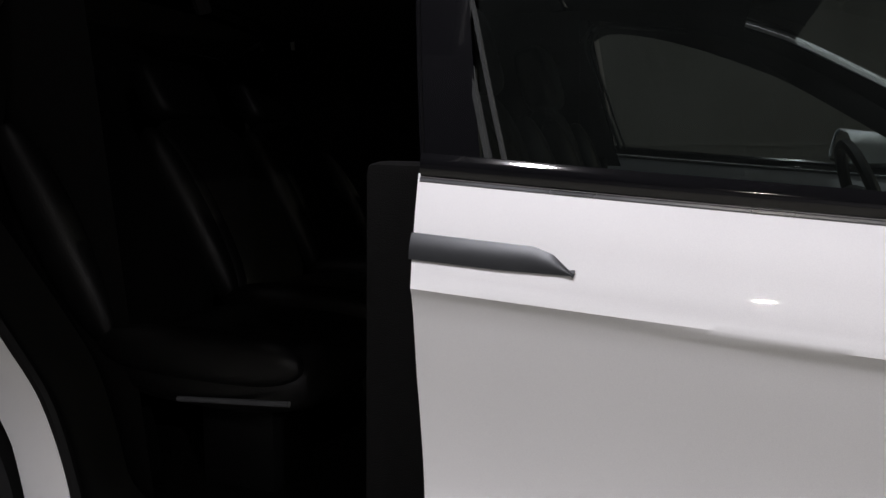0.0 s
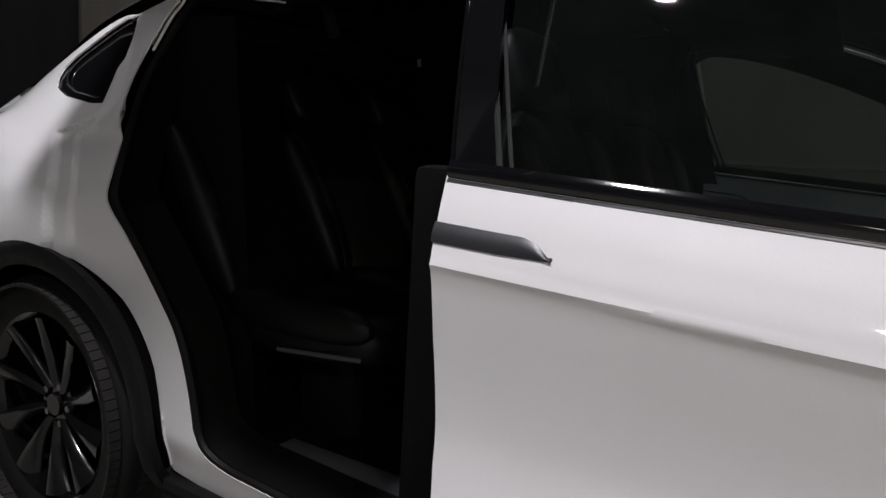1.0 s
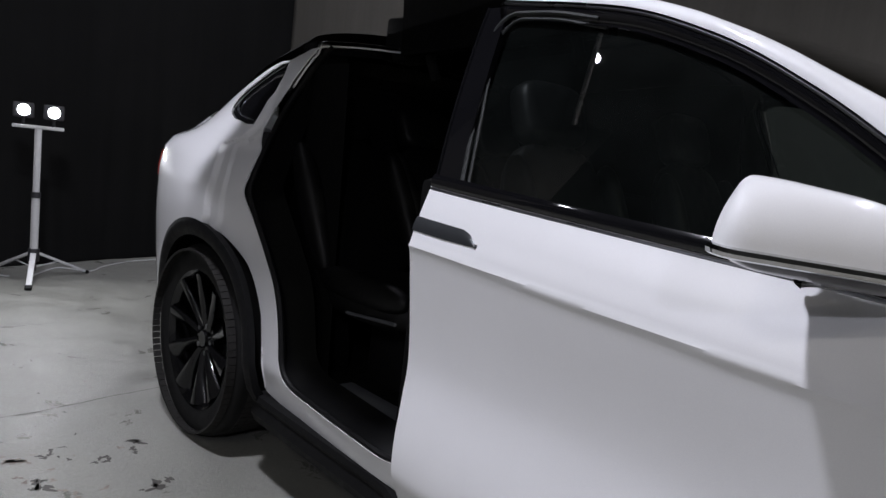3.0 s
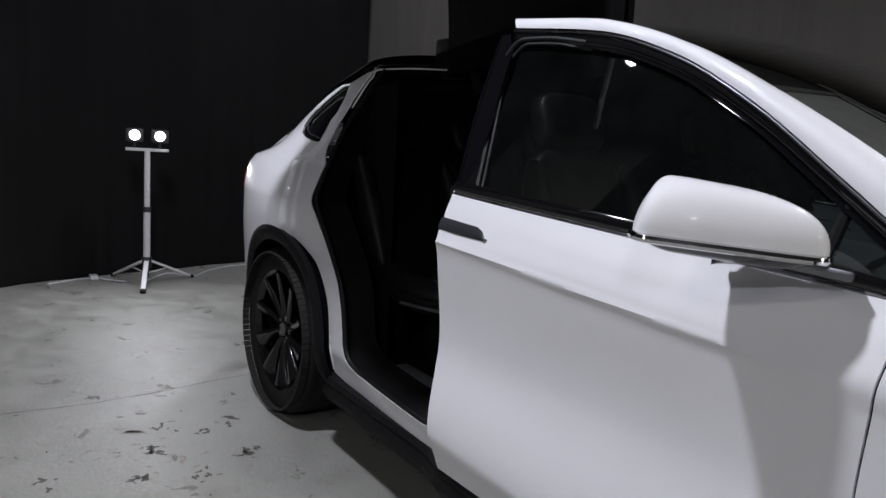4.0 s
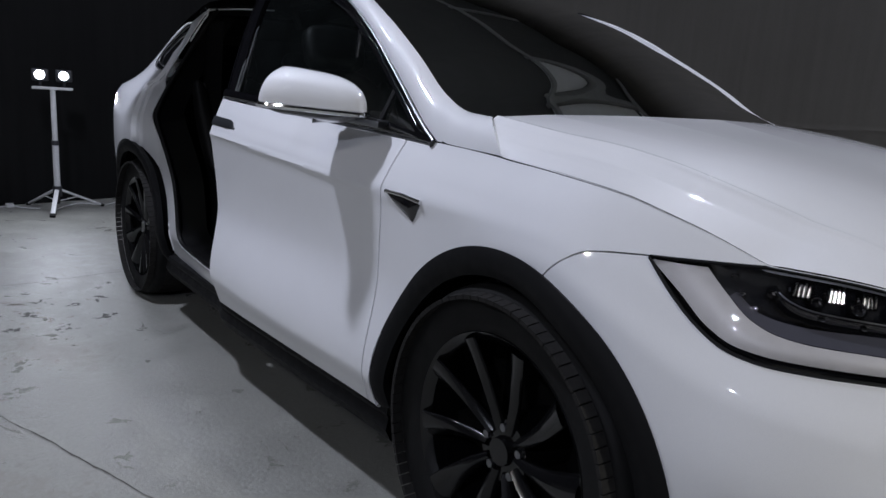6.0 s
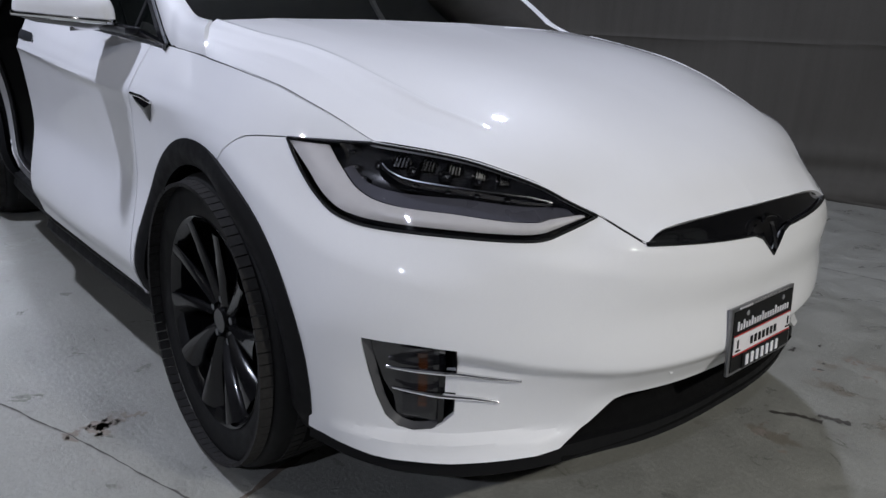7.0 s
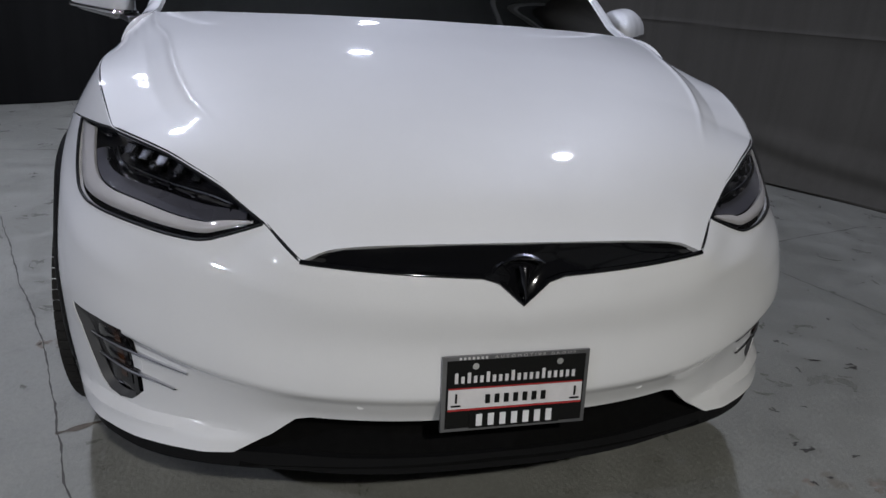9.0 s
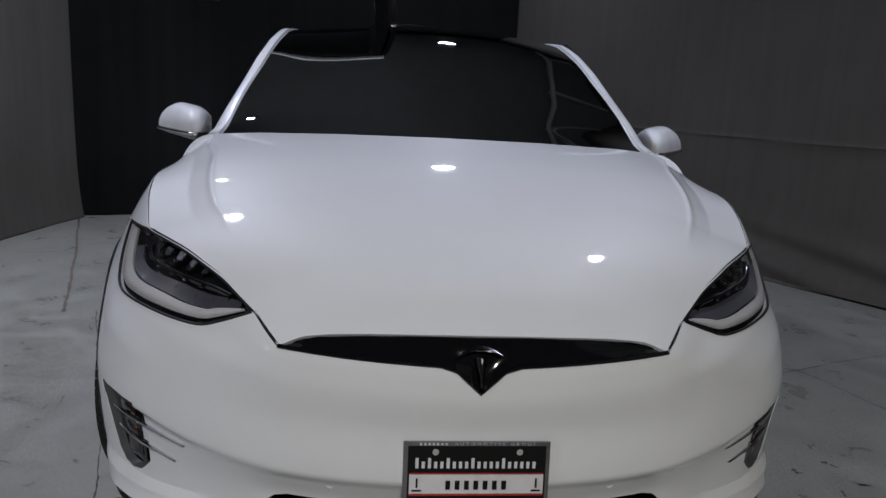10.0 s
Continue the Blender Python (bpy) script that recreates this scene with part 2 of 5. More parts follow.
# ---- shape of the body ----
def pchip(xs, ys):
    """A smooth monotone curve through (xs, ys)."""
    xs, ys = [float(v) for v in xs], [float(v) for v in ys]
    n = len(xs)
    h = [xs[i + 1] - xs[i] for i in range(n - 1)]
    d = [(ys[i + 1] - ys[i]) / h[i] for i in range(n - 1)]
    m = [0.0] * n
    m[0], m[-1] = d[0], d[-1]
    for i in range(1, n - 1):
        if d[i - 1] * d[i] > 0:
            a, c = 2 * h[i] + h[i - 1], h[i] + 2 * h[i - 1]
            m[i] = (a + c) / (a / d[i - 1] + c / d[i])

    def f(x):
        x = min(max(float(x), xs[0]), xs[-1])
        i = 0
        while i < n - 2 and x > xs[i + 1]:
            i += 1
        t = (x - xs[i]) / h[i]
        k = 1 - t
        return ((1 + 2 * t) * k * k * ys[i] + t * k * k * h[i] * m[i]
                + t * t * (3 - 2 * t) * ys[i + 1] + t * t * (t - 1) * h[i] * m[i + 1])
    return f


# plan of the body: straight sides, rounded nose and tail; s runs along it and equals x on the sides
half_width = pchip([-3.0, -2.4, -1.69, -1.0, -0.45, 0.1], [0.98, 0.995, 1.0, 0.985, 0.965, 0.970])


def arc(x0, length, half, power):
    out = [(x0, -half, 0.0)]
    for k in range(1, 401):
        a = k / 400 * math.pi / 2
        w, l = half * math.cos(a) ** (2 / power), length * math.sin(a) ** (2 / power)
        px, py, ps = out[-1]
        out.append((x0 + l, -w, ps + math.hypot(x0 + l - px, w + py)))
    return np.array(out)


NOSE_ARC, TAIL_ARC = arc(0.1, 0.9, 0.970, 2.5), arc(-3.0, -1.08, 0.98, 2.35)
S_NOSE, S_TAIL = 0.1 + NOSE_ARC[-1, 2], -3.0 - TAIL_ARC[-1, 2]


def plan(s):
    """Point of the plan and its outward normal."""
    def at(s):
        if s > 0.1:
            return [float(np.interp(s - 0.1, NOSE_ARC[:, 2], NOSE_ARC[:, i])) for i in (0, 1)]
        if s < -3.0:
            return [float(np.interp(-3.0 - s, TAIL_ARC[:, 2], TAIL_ARC[:, i])) for i in (0, 1)]
        return [s, -half_width(s)]
    (x0, y0), (x1, y1) = at(max(s - 0.02, S_TAIL)), at(min(s + 0.02, S_NOSE))
    l = math.hypot(x1 - x0, y1 - y0)
    if s > S_NOSE - 0.021:
        return (*at(s), 1.0, 0.0)
    return (*at(s), (y1 - y0) / l, -(x1 - x0) / l)


def s_at(w):
    """Where along the nose the plan has that half width."""
    return 0.1 + float(np.interp(-w, NOSE_ARC[:, 1], NOSE_ARC[:, 2]))


# sections: height and offset from the plan, from the sill up to the roof
SECTIONS = {
    S_TAIL: ((.28, -.05), (.44, 0), (.6, .02), (.8, .02), (.95, 0), (1.05, -.03), (1.12, -.08), (1.2, -.15), (1.4, -.3)),
    -3.5: ((.28, -.05), (.44, -.01), (.65, .01), (.85, .02), (.98, .018), (1.09, .0), (1.14, -.03), (1.19, -.12), (1.42, -.33)),
    -3.0: ((.28, -.05), (.44, -.02), (.70, .0), (.90, .02), (.98, .01), (1.06, -.03), (1.13, -.08), (1.30, -.20), (1.58, -.37)),
    -2.45: ((.28, -.05), (.44, -.015), (.70, -.02), (.93, -.005), (.985, 0), (1.06, -.025), (1.13, -.06), (1.30, -.17), (1.58, -.36)),
    -1.69: ((.28, -.022), (.43, .020), (.70, -.024), (.94, -.005), (.977, 0), (1.05, -.025), (1.129, -.062), (1.3, -.15), (1.6, -.33)),
    -1.0: ((.28, -.022), (.41, .026), (.70, -.026), (.905, -.006), (.944, 0), (1.01, -.021), (1.09, -.065), (1.3, -.15), (1.6, -.33)),
    -.45: ((.28, -.012), (.41, .026), (.70, -.014), (.87, -.011), (.915, -.005), (.975, -.03), (1.05, -.075), (1.2, -.15), (1.5, -.3)),
    .1: ((.28, -.01), (.42, .016), (.70, .016), (.86, .010), (.90, .0), (.95, -.025), (1.03, -.075), (1.1, -.12), (1.3, -.2)),
    s_at(.91): ((.255, .018), (.325, .024), (.45, .036), (.555, .040), (.70, .018), (.78, -.02), (.86, -.055), (.93, -.09), (1.0, -.15), (1.1, -.25)),
    s_at(.80): ((.26, .014), (.325, -.010), (.515, .004), (.552, .028), (.66, .008), (.74, -.03), (.81, -.065), (.88, -.10), (.95, -.16), (1.05, -.3)),
    s_at(.60): ((.28, -.020), (.345, -.044), (.475, -.020), (.51, .006), (.62, -.006), (.70, -.02), (.76, -.055), (.81, -.085), (.88, -.14), (.95, -.2)),
    s_at(.42): ((.28, -.05), (.40, -.040), (.455, -.016), (.487, .003), (.60, -.008), (.68, -.003), (.73, -.012), (.76, -.03), (.80, -.08), (.9, -.2)),
    S_NOSE: ((.28, -.06), (.40, -.035), (.445, -.013), (.475, .003), (.58, -.010), (.66, 0), (.70, -.005), (.75, -.02), (.78, -.05), (.85, -.2)),
}
for station, rows in SECTIONS.items():
    if len(rows) == 9:
        mid = tuple((p + q) / 2 for p, q in zip(rows[0], rows[1]))
        SECTIONS[station] = (rows[0], mid, *rows[1:])
STATIONS = sorted(SECTIONS)
ROWS_Z = [pchip(STATIONS, [SECTIONS[s][j][0] for s in STATIONS]) for j in range(10)]
ROWS_D = [pchip(STATIONS, [SECTIONS[s][j][1] for s in STATIONS]) for j in range(10)]
STEP = 0.01
crease = pchip([-2.6, -1.69, -1.2, -0.69, -0.5], [0.985, 0.981, 0.955, 0.924, 0.915])
section_cache = {}


def section(i):
    """The plan point and the profile at the i-th step from the tail."""
    if i not in section_cache:
        s = min(S_TAIL + i * STEP, S_NOSE)
        section_cache[i] = (plan(s), pchip([f(s) for f in ROWS_Z], [f(s) for f in ROWS_D]))
    return section_cache[i]


def skin(s, z, out=0.0):
    """Point of the right flank, nose or tail at s along the plan and height z, out metres proud of it."""
    if -2.6 < s < -0.5:
        out += 0.004 * math.exp(-((z - crease(s)) / 0.008) ** 2) * min(1, (-0.5 - s) / 0.2)
    if 0.52 < s < 1.10 and z < 0.36:
        # shelf that stands out below the fog lamp
        q = min(max((0.346 - z) / 0.020, 0), 1)
        out += 0.022 * q * q * (3 - 2 * q) * min(max((s - 0.52) / 0.16, 0), 1) * min(max((1.10 - s) / 0.12, 0), 1)
    k = (min(max(s, S_TAIL), S_NOSE) - S_TAIL) / STEP
    i = int(k)
    k = min((k - i) * STEP / max(min(S_TAIL + (i + 1) * STEP, S_NOSE) - S_TAIL - i * STEP, 1e-6), 1.0)
    p = []
    for n in (i, i + 1):
        (x, y, nx, ny), profile = section(n)
        d = profile(z) + out
        p.append((x + nx * d, y + ny * d))
    return Vector((p[0][0] * (1 - k) + p[1][0] * k, p[0][1] * (1 - k) + p[1][1] * k, z))


# ---- building blocks ----
def part(name, bm, material, parent=None, label="", smooth=True):
    """Links a bmesh as one mesh object, under parent where there is one."""
    me = bpy.data.meshes.new(name)
    bm.to_mesh(me)
    bm.free()
    me.materials.append(material)
    if smooth:
        me.shade_smooth()
        me.set_sharp_from_angle(angle=radians(32))
    ob = new(name, me)
    ob.parent = parent
    if label:
        ob["label"] = label
    return ob


def thing(name, label, category, at=(0, 0, 0), group="", kind=""):
    ob = new(name)
    ob.empty_display_size = 0.1
    ob.location = at
    return tagged(ob, label, category, group, kind)


def add_box(bm, x0, y0, z0, x1, y1, z1, bevel=0.0, turn=None):
    m = Matrix.Translation(((x0 + x1) / 2, (y0 + y1) / 2, (z0 + z1) / 2)) @ Matrix.Diagonal((x1 - x0, y1 - y0, z1 - z0, 1))
    if turn:
        m = turn @ m
    made = bmesh.ops.create_cube(bm, size=1, matrix=m)["verts"]
    if bevel:
        edges = list({e for v in made for e in v.link_edges})
        bmesh.ops.bevel(bm, geom=edges, offset=bevel, segments=2, affect="EDGES", profile=0.6)
    return bm


def box(*a, **k):
    return add_box(bmesh.new(), *a, **k)


def add_tube(bm, a, b, r, r2=None, sides=16):
    a, b = Vector(a), Vector(b)
    d = b - a
    m = Matrix.Translation((a + b) / 2) @ d.to_track_quat("Z", "Y").to_matrix().to_4x4()
    bmesh.ops.create_cone(bm, cap_ends=True, segments=sides, radius1=r, radius2=r if r2 is None else r2, depth=d.length, matrix=m)
    return bm


def tube(*a, **k):
    return add_tube(bmesh.new(), *a, **k)


def add_sweep(bm, pts, r, sides=8):
    """A round rod along points."""
    pts = [Vector(p) for p in pts]
    rings = []
    for i, p in enumerate(pts):
        d = (pts[min(i + 1, len(pts) - 1)] - pts[max(i - 1, 0)]).normalized()
        u = d.orthogonal().normalized() if i == 0 else (u - d * u.dot(d)).normalized()
        w = d.cross(u)
        rings.append([bm.verts.new(p + r * (math.cos(k * math.tau / sides) * u + math.sin(k * math.tau / sides) * w)) for k in range(sides)])
    for a, b in zip(rings, rings[1:]):
        for k in range(sides):
            bm.faces.new((a[k], a[(k + 1) % sides], b[(k + 1) % sides], b[k]))
    bm.faces.new(rings[0][::-1]), bm.faces.new(rings[-1])
    return bm


def grid(f, nu, nv, bm=None, us=None, vs=None):
    """A sheet of f(u, v), u and v from 0 to 1."""
    bm = bm or bmesh.new()
    us = us or [i / nu for i in range(nu + 1)]
    vs = vs or [j / nv for j in range(nv + 1)]
    vv = [[bm.verts.new(f(u, v)) for v in vs] for u in us]
    for i in range(len(us) - 1):
        for j in range(len(vs) - 1):
            bm.faces.new((vv[i][j], vv[i + 1][j], vv[i + 1][j + 1], vv[i][j + 1]))
    return bm


def hem(bm, depth):
    """Turns the open edges of a sheet inwards, which gives it a visible thickness."""
    bm.normal_update()
    rim = [e for e in bm.edges if e.is_boundary]
    normals = {v: v.normal.copy() for e in rim for v in e.verts}
    made = bmesh.ops.extrude_edge_only(bm, edges=rim)["geom"]
    for v in [g for g in made if isinstance(g, bmesh.types.BMVert)]:
        near = min((o for e in v.link_edges for o in (e.other_vert(v),) if o in normals), key=lambda o: (o.co - v.co).length)
        v.co -= normals[near] * depth
    return bm


def upward(bm):
    """Turns a sheet's faces to the sky."""
    bm.normal_update()
    if sum(f.normal.z for f in bm.faces) < 0:
        bmesh.ops.reverse_faces(bm, faces=bm.faces)
    return bm


def mirrored(bm):
    """Flips a bmesh over to the car's left side."""
    for v in bm.verts:
        v.co.y *= -1
    bmesh.ops.reverse_faces(bm, faces=bm.faces)
    return bm


def route(pts, smooth=False):
    """A way along points, by the length from 0 to 1."""
    pts = [np.array(p, float) for p in pts]
    t = np.concatenate(([0], np.cumsum([np.linalg.norm(b - a) for a, b in zip(pts, pts[1:])])))
    t = [float(v) for v in t / t[-1]]
    if smooth:
        fs = [pchip(t, [p[i] for p in pts]) for i in range(len(pts[0]))]
        return lambda u: np.array([f(u) for f in fs])

    def f(u):
        i = 0
        while i < len(t) - 2 and u > t[i + 1]:
            i += 1
        k = min(max((u - t[i]) / (t[i + 1] - t[i]), 0), 1)
        return pts[i] * (1 - k) + pts[i + 1] * k
    return f


def coons(bottom, right, top, left):
    """Fills four ways, bottom and top from left to right, left and right upwards."""
    a, b, c, d = bottom(0), bottom(1), top(0), top(1)
    return lambda u, v: ((1 - v) * bottom(u) + v * top(u) + (1 - u) * left(v) + u * right(v)
                         - (1 - u) * (1 - v) * a - u * (1 - v) * b - (1 - u) * v * c - u * v * d)


def cut_hole(bm, corners):
    """Cuts a convex polygon out of a flat sheet in (s, z)."""
    n = len(corners)
    cx, cy = sum(c[0] for c in corners) / n, sum(c[1] for c in corners) / n
    planes = []
    for (x0, y0), (x1, y1) in zip(corners, corners[1:] + corners[:1]):
        no = Vector((y1 - y0, x0 - x1, 0)).normalized()
        if no.dot(Vector((cx - x0, cy - y0, 0))) > 0:
            no = -no
        planes.append((Vector((x0, y0, 0)), no))
    for co, no in planes:
        bmesh.ops.bisect_plane(bm, geom=bm.verts[:] + bm.edges[:] + bm.faces[:], dist=1e-5, plane_co=co, plane_no=no)
    gone = [f for f in bm.faces if all((f.calc_center_median() - co).dot(no) < 0 for co, no in planes)]
    bmesh.ops.delete(bm, geom=gone, context="FACES")
    return bm


def on_skin(bm, out=0.0, depth=0.012, flip=True):
    """Lays a flat sheet in (s, z) on the body and hems its edges."""
    for v in bm.verts:
        v.co = skin(v.co.x, v.co.y, out(v.co.x, v.co.y) if callable(out) else out)
    bmesh.ops.recalc_face_normals(bm, faces=bm.faces)
    f = max(bm.faces, key=lambda f: f.calc_area())
    # outward is away from the car's middle
    if f.normal.dot(f.calc_center_median() - Vector((-1.4, 0, 0.6))) < 0:
        bmesh.ops.reverse_faces(bm, faces=bm.faces)
    if depth:
        hem(bm, depth)
    return bm


def flat(f, nu, nv, us=None, vs=None):
    return grid(lambda u, v: (*f(u, v), 0), nu, nv, us=us, vs=vs)


def both(name, make, material, parent, label=""):
    """The same part on the car's right and left side."""
    a = part(name, make(), material, parent, label)
    b = part(name, mirrored(make()), material, parent, label)
    return a, b


# ---- the studio ----
def build_room():
    floor = part("floor", grid(lambda u, v: Vector((-9 + 18 * u, -8 + 15 * v, 0)), 12, 12), FLOOR)
    tagged(floor, "worn grey concrete floor with stains and cracks", "floor", kind="structure")

    def drape(name, way, height, fold, waves, material, label, z0=0.0, puddle=0.0):
        path = route(way, True)

        def f(u, v):
            x, y = path(u)
            dx, dy = path(min(u + 0.01, 1)) - path(max(u - 0.01, 0))
            l = math.hypot(dx, dy)
            w = fold * (math.sin(u * waves + 0.8 * math.sin(u * waves * 0.37)) + 0.5 * math.sin(u * waves * 2.3 + 1.2 + 0.5 * v))
            w *= 0.55 + 0.45 * (1 - v)
            w += puddle * (1 - v) ** 14
            if puddle < 0:
                w += 0.038 * math.sin(v * 95 + 2.2 * math.sin(u * 21) + 9 * u) * max(0, 1 - v / 0.13) ** 0.7 * (v > 0)
                w += -0.012 * math.exp(-((height * v - 1.15 - 0.02 * math.sin(u * 14)) / 0.012) ** 2)
            return Vector((x - dy / l * w, y + dx / l * w, z0 + height * v))
        vs = [0, 0.005, 0.012, 0.02, 0.028, 0.036, 0.044, 0.052, 0.06, 0.068, 0.076, 0.085, 0.095, 0.11] + [0.13, 0.16, 0.2, 0.24, 0.262, 0.266, 0.270, 0.274, 0.278, 0.282, 0.286, 0.32] + [0.4 + 0.6 * k / 6 for k in range(7)]
        ob = part(name, grid(f, 360, 0, vs=vs), material)
        sol = ob.modifiers.new("thickness", "SOLIDIFY")
        sol.thickness = 0.004
        return tagged(ob, label, "curtain", kind="structure")

    drape("backdrop_black_drape", [(-5.1, -3.3), (-5.35, -2.7), (-6.05, -1.75), (-6.35, -0.8), (-6.62, 0.3), (-6.75, 1.6)], 4.2, 0.007, 70,
          BLACK_CLOTH, "black cloth drape hanging down to the concrete floor")
    drape("backdrop_grey_drape", [(-6.72, 1.47), (-4.9, 2.35), (-3.1, 3.15), (-1.5, 3.95), (0.4, 4.5), (3.2, 4.9), (7, 5.2)], 4.25, 0.005, 60,
          GREY_CLOTH, "dark grey cloth backdrop hanging along the studio, gathered at the floor", puddle=-0.16)
    drape("backdrop_grey_drape", [(-5.05, -3.22), (-4.5, -3.31), (-3.9, -3.37), (-3.4, -3.4)], 4.25, 0.004, 14,
          GREY_CLOTH, "dark grey cloth backdrop hanging along the studio side", puddle=0.06)
    for name, b in (("wall_north", (-9.2, 6.9, 0, 9.2, 7.1, CEILING)), ("wall_south", (-9.2, -8.1, 0, 9.2, -7.9, CEILING)),
                    ("wall_west", (-9.1, -7.9, 0, -8.9, 6.9, CEILING)), ("wall_east", (8.9, -7.9, 0, 9.1, 6.9, CEILING))):
        tagged(part(name, box(*b), WALL_PAINT), "plain dark grey painted studio wall", "wall", kind="structure")
    bm = box(-9.2, -8.1, CEILING, 9.2, 7.1, CEILING + 0.15)
    ceiling = part("ceiling", bm, CEILING_PAINT)
    # pale sheeting between thin purlins on the far side of the hall
    for k in range(3, 10):
        x = -6.3 + 1.4 * k
        for y0, y1 in ((2.0, 3.55), (3.65, 5.3), (5.4, 6.85)):
            part("ceiling_sheet", box(x + 0.05, y0, CEILING - 0.03, x + 1.35, y1, CEILING - 0.004), CEILING_PANEL, ceiling, smooth=False)
    for k in range(11):
        x = -6.3 + 1.4 * k
        part("ceiling_beam", box(x - 0.03, 1.96, CEILING - 0.10, x + 0.03, 6.88, CEILING - 0.002), BEAM_STEEL, ceiling)
    for y in (1.96, 3.6, 5.35):
        part("ceiling_beam", box(-6.5, y - 0.03, CEILING - 0.16, 7.8, y + 0.03, CEILING - 0.104), BEAM_STEEL, ceiling)
    tagged(ceiling, "grey ceiling with thin steel beams", "ceiling", kind="structure")


def build_lamps():
    for (x, y, z), power, r, tint in LAMPS:
        t = thing("ceiling_lamp", "round lit ceiling spotlight in a dark metal housing", "lamp", (x, y, z + 0.2), "ceiling lamps")
        part("hanging_rod", tube((0, 0, -0.01), (0, 0, CEILING - z - 0.2), 0.012), DARK_STEEL, t)
        bm = bmesh.new()
        ring = [(r * 0.5, 0), (r * 0.9, -0.02), (r * 1.1, -0.22), (r * 1.02, -0.225), (r * 0.95, -0.19)]
        grid(lambda u, v: Vector((np.interp(v * 4, range(5), [p[0] for p in ring]) * math.cos(u * math.tau),
                                  np.interp(v * 4, range(5), [p[0] for p in ring]) * math.sin(u * math.tau),
                                  np.interp(v * 4, range(5), [p[1] for p in ring]))), 32, 4, bm)
        part("housing", bm, DARK_STEEL, t)
        bm = bmesh.new()
        bmesh.ops.create_circle(bm, cap_ends=True, segments=32, radius=r * 0.95, matrix=Matrix.Translation((0, 0, -0.19)))
        part("lamp_face", bm, LAMP_FACE, t)
        light = bpy.data.lights.new("ceiling_light", "AREA")
        light.shape, light.size, light.energy, light.color = "DISK", r * 1.9, power, tint
        ob = new("ceiling_light", light)
        ob.location = (x, y, z - 0.015)


def build_stand():
    cx, cy = -5.85, -0.875
    t = thing("work_light_stand", "tripod work light with two lit flood heads on a white pole", "lamp", (cx, cy, 0))
    part("pole", tube((0, 0, 0.20), (0, 0, 0.60), 0.026, sides=20), STEEL, t)
    part("upper_pole", tube((0, 0, 0.60), (0, 0, 1.045), 0.022, sides=20), STEEL, t)
    part("collar", tube((0, 0, 0.575), (0, 0, 0.615), 0.031, sides=20), DARK_STEEL, t)
    part("hub", add_tube(tube((0, 0, 0.13), (0, 0, 0.22), 0.036, sides=20), (0, 0, 0.06), (0, 0, 0.14), 0.018, sides=12), DARK_STEEL, t)
    turn_bar = Matrix.Rotation(radians(-12), 4, "Z")
    part("crossbar", box(-0.014, -0.155, 1.045, 0.014, 0.155, 1.068, bevel=0.005, turn=turn_bar), STEEL, t)
    for x, y in ((0.34, -0.10), (-0.14, 0.385), (-0.36, -0.18)):
        a, foot = Vector((x, y, 0)).normalized() * 0.03, Vector((x, y, 0.016))
        way = foot - Vector((a.x, a.y, 0.185))
        m = Matrix.Translation((Vector((a.x, a.y, 0.185)) + foot) / 2) @ way.to_track_quat("X", "Z").to_matrix().to_4x4()
        leg = part("leg", box(-way.length / 2, -0.018, -0.009, way.length / 2, 0.018, 0.009, bevel=0.004, turn=m), STEEL, t)
        part("rubber_foot", box(way.length / 2 - 0.02, -0.021, -0.012, way.length / 2 + 0.012, 0.021, 0.012, bevel=0.004, turn=m), SEAL, leg)
        part("leg_brace", tube((0, 0, 0.085), Vector((a.x, a.y, 0.185)) + way * 0.42, 0.005, sides=8), STEEL, leg)
    for y in (-0.09, 0.09):
        turn = turn_bar @ Matrix.Translation((0, y, 1.165))
        head = part("lamp_head", box(-0.06, -0.062, -0.05, 0.03, 0.062, 0.05, bevel=0.012, turn=turn), DARK_STEEL, t)
        for k in range(5):
            part("cooling_fin", box(-0.085, -0.05 + 0.023 * k, -0.045, -0.058, -0.045 + 0.023 * k, 0.045, turn=turn), DARK_STEEL, head, smooth=False)
        part("lamp_face", tube(turn @ Vector((0.031, 0, 0)), turn @ Vector((0.035, 0, 0)), 0.036, sides=24), FLOOD_FACE, head, "lit cool-white flood lamp face")
        light = bpy.data.lights.new("flood_light", "AREA")
        light.size, light.energy, light.color = 0.08, STAND_POWER, (0.92, 0.97, 1.1)
        ob = new("flood_light", light)
        ob.matrix_basis = Matrix.Translation((cx, cy, 0)) @ turn @ look((0.042, 0, 0), (1, 0, -0.12))
        part("bracket", tube(turn @ Vector((0, 0, -0.10)), turn @ Vector((0, 0, -0.045)), 0.010), DARK_STEEL, head)
    way = route([(-5.86, -0.90), (-6.02, -0.80), (-6.2, -0.62), (-6.05, -0.45), (-6.22, -0.30), (-6.42, 0.02), (-6.5, 0.5)], True)
    cable = part("power_cable", add_sweep(bmesh.new(), [(*way(u), 0.006) for u in np.linspace(0, 1, 50)], 0.005, 6), STEEL)
    tagged(cable, "pale power cable lying on the concrete beside the drape", "cable")
    way = route([(-5.95, -1.0), (-6.05, -1.12), (-6.16, -1.2), (-6.12, -1.34), (-6.0, -1.55)], True)
    plug = part("extension_cable", add_sweep(bmesh.new(), [(*way(u), 0.006) for u in np.linspace(0, 1, 40)], 0.006, 6), STEEL)
    part("plug", box(-6.20, -1.24, 0.001, -6.10, -1.18, 0.03, bevel=0.006), STEEL, plug)
    tagged(plug, "white extension cable with a plug on the concrete", "cable")


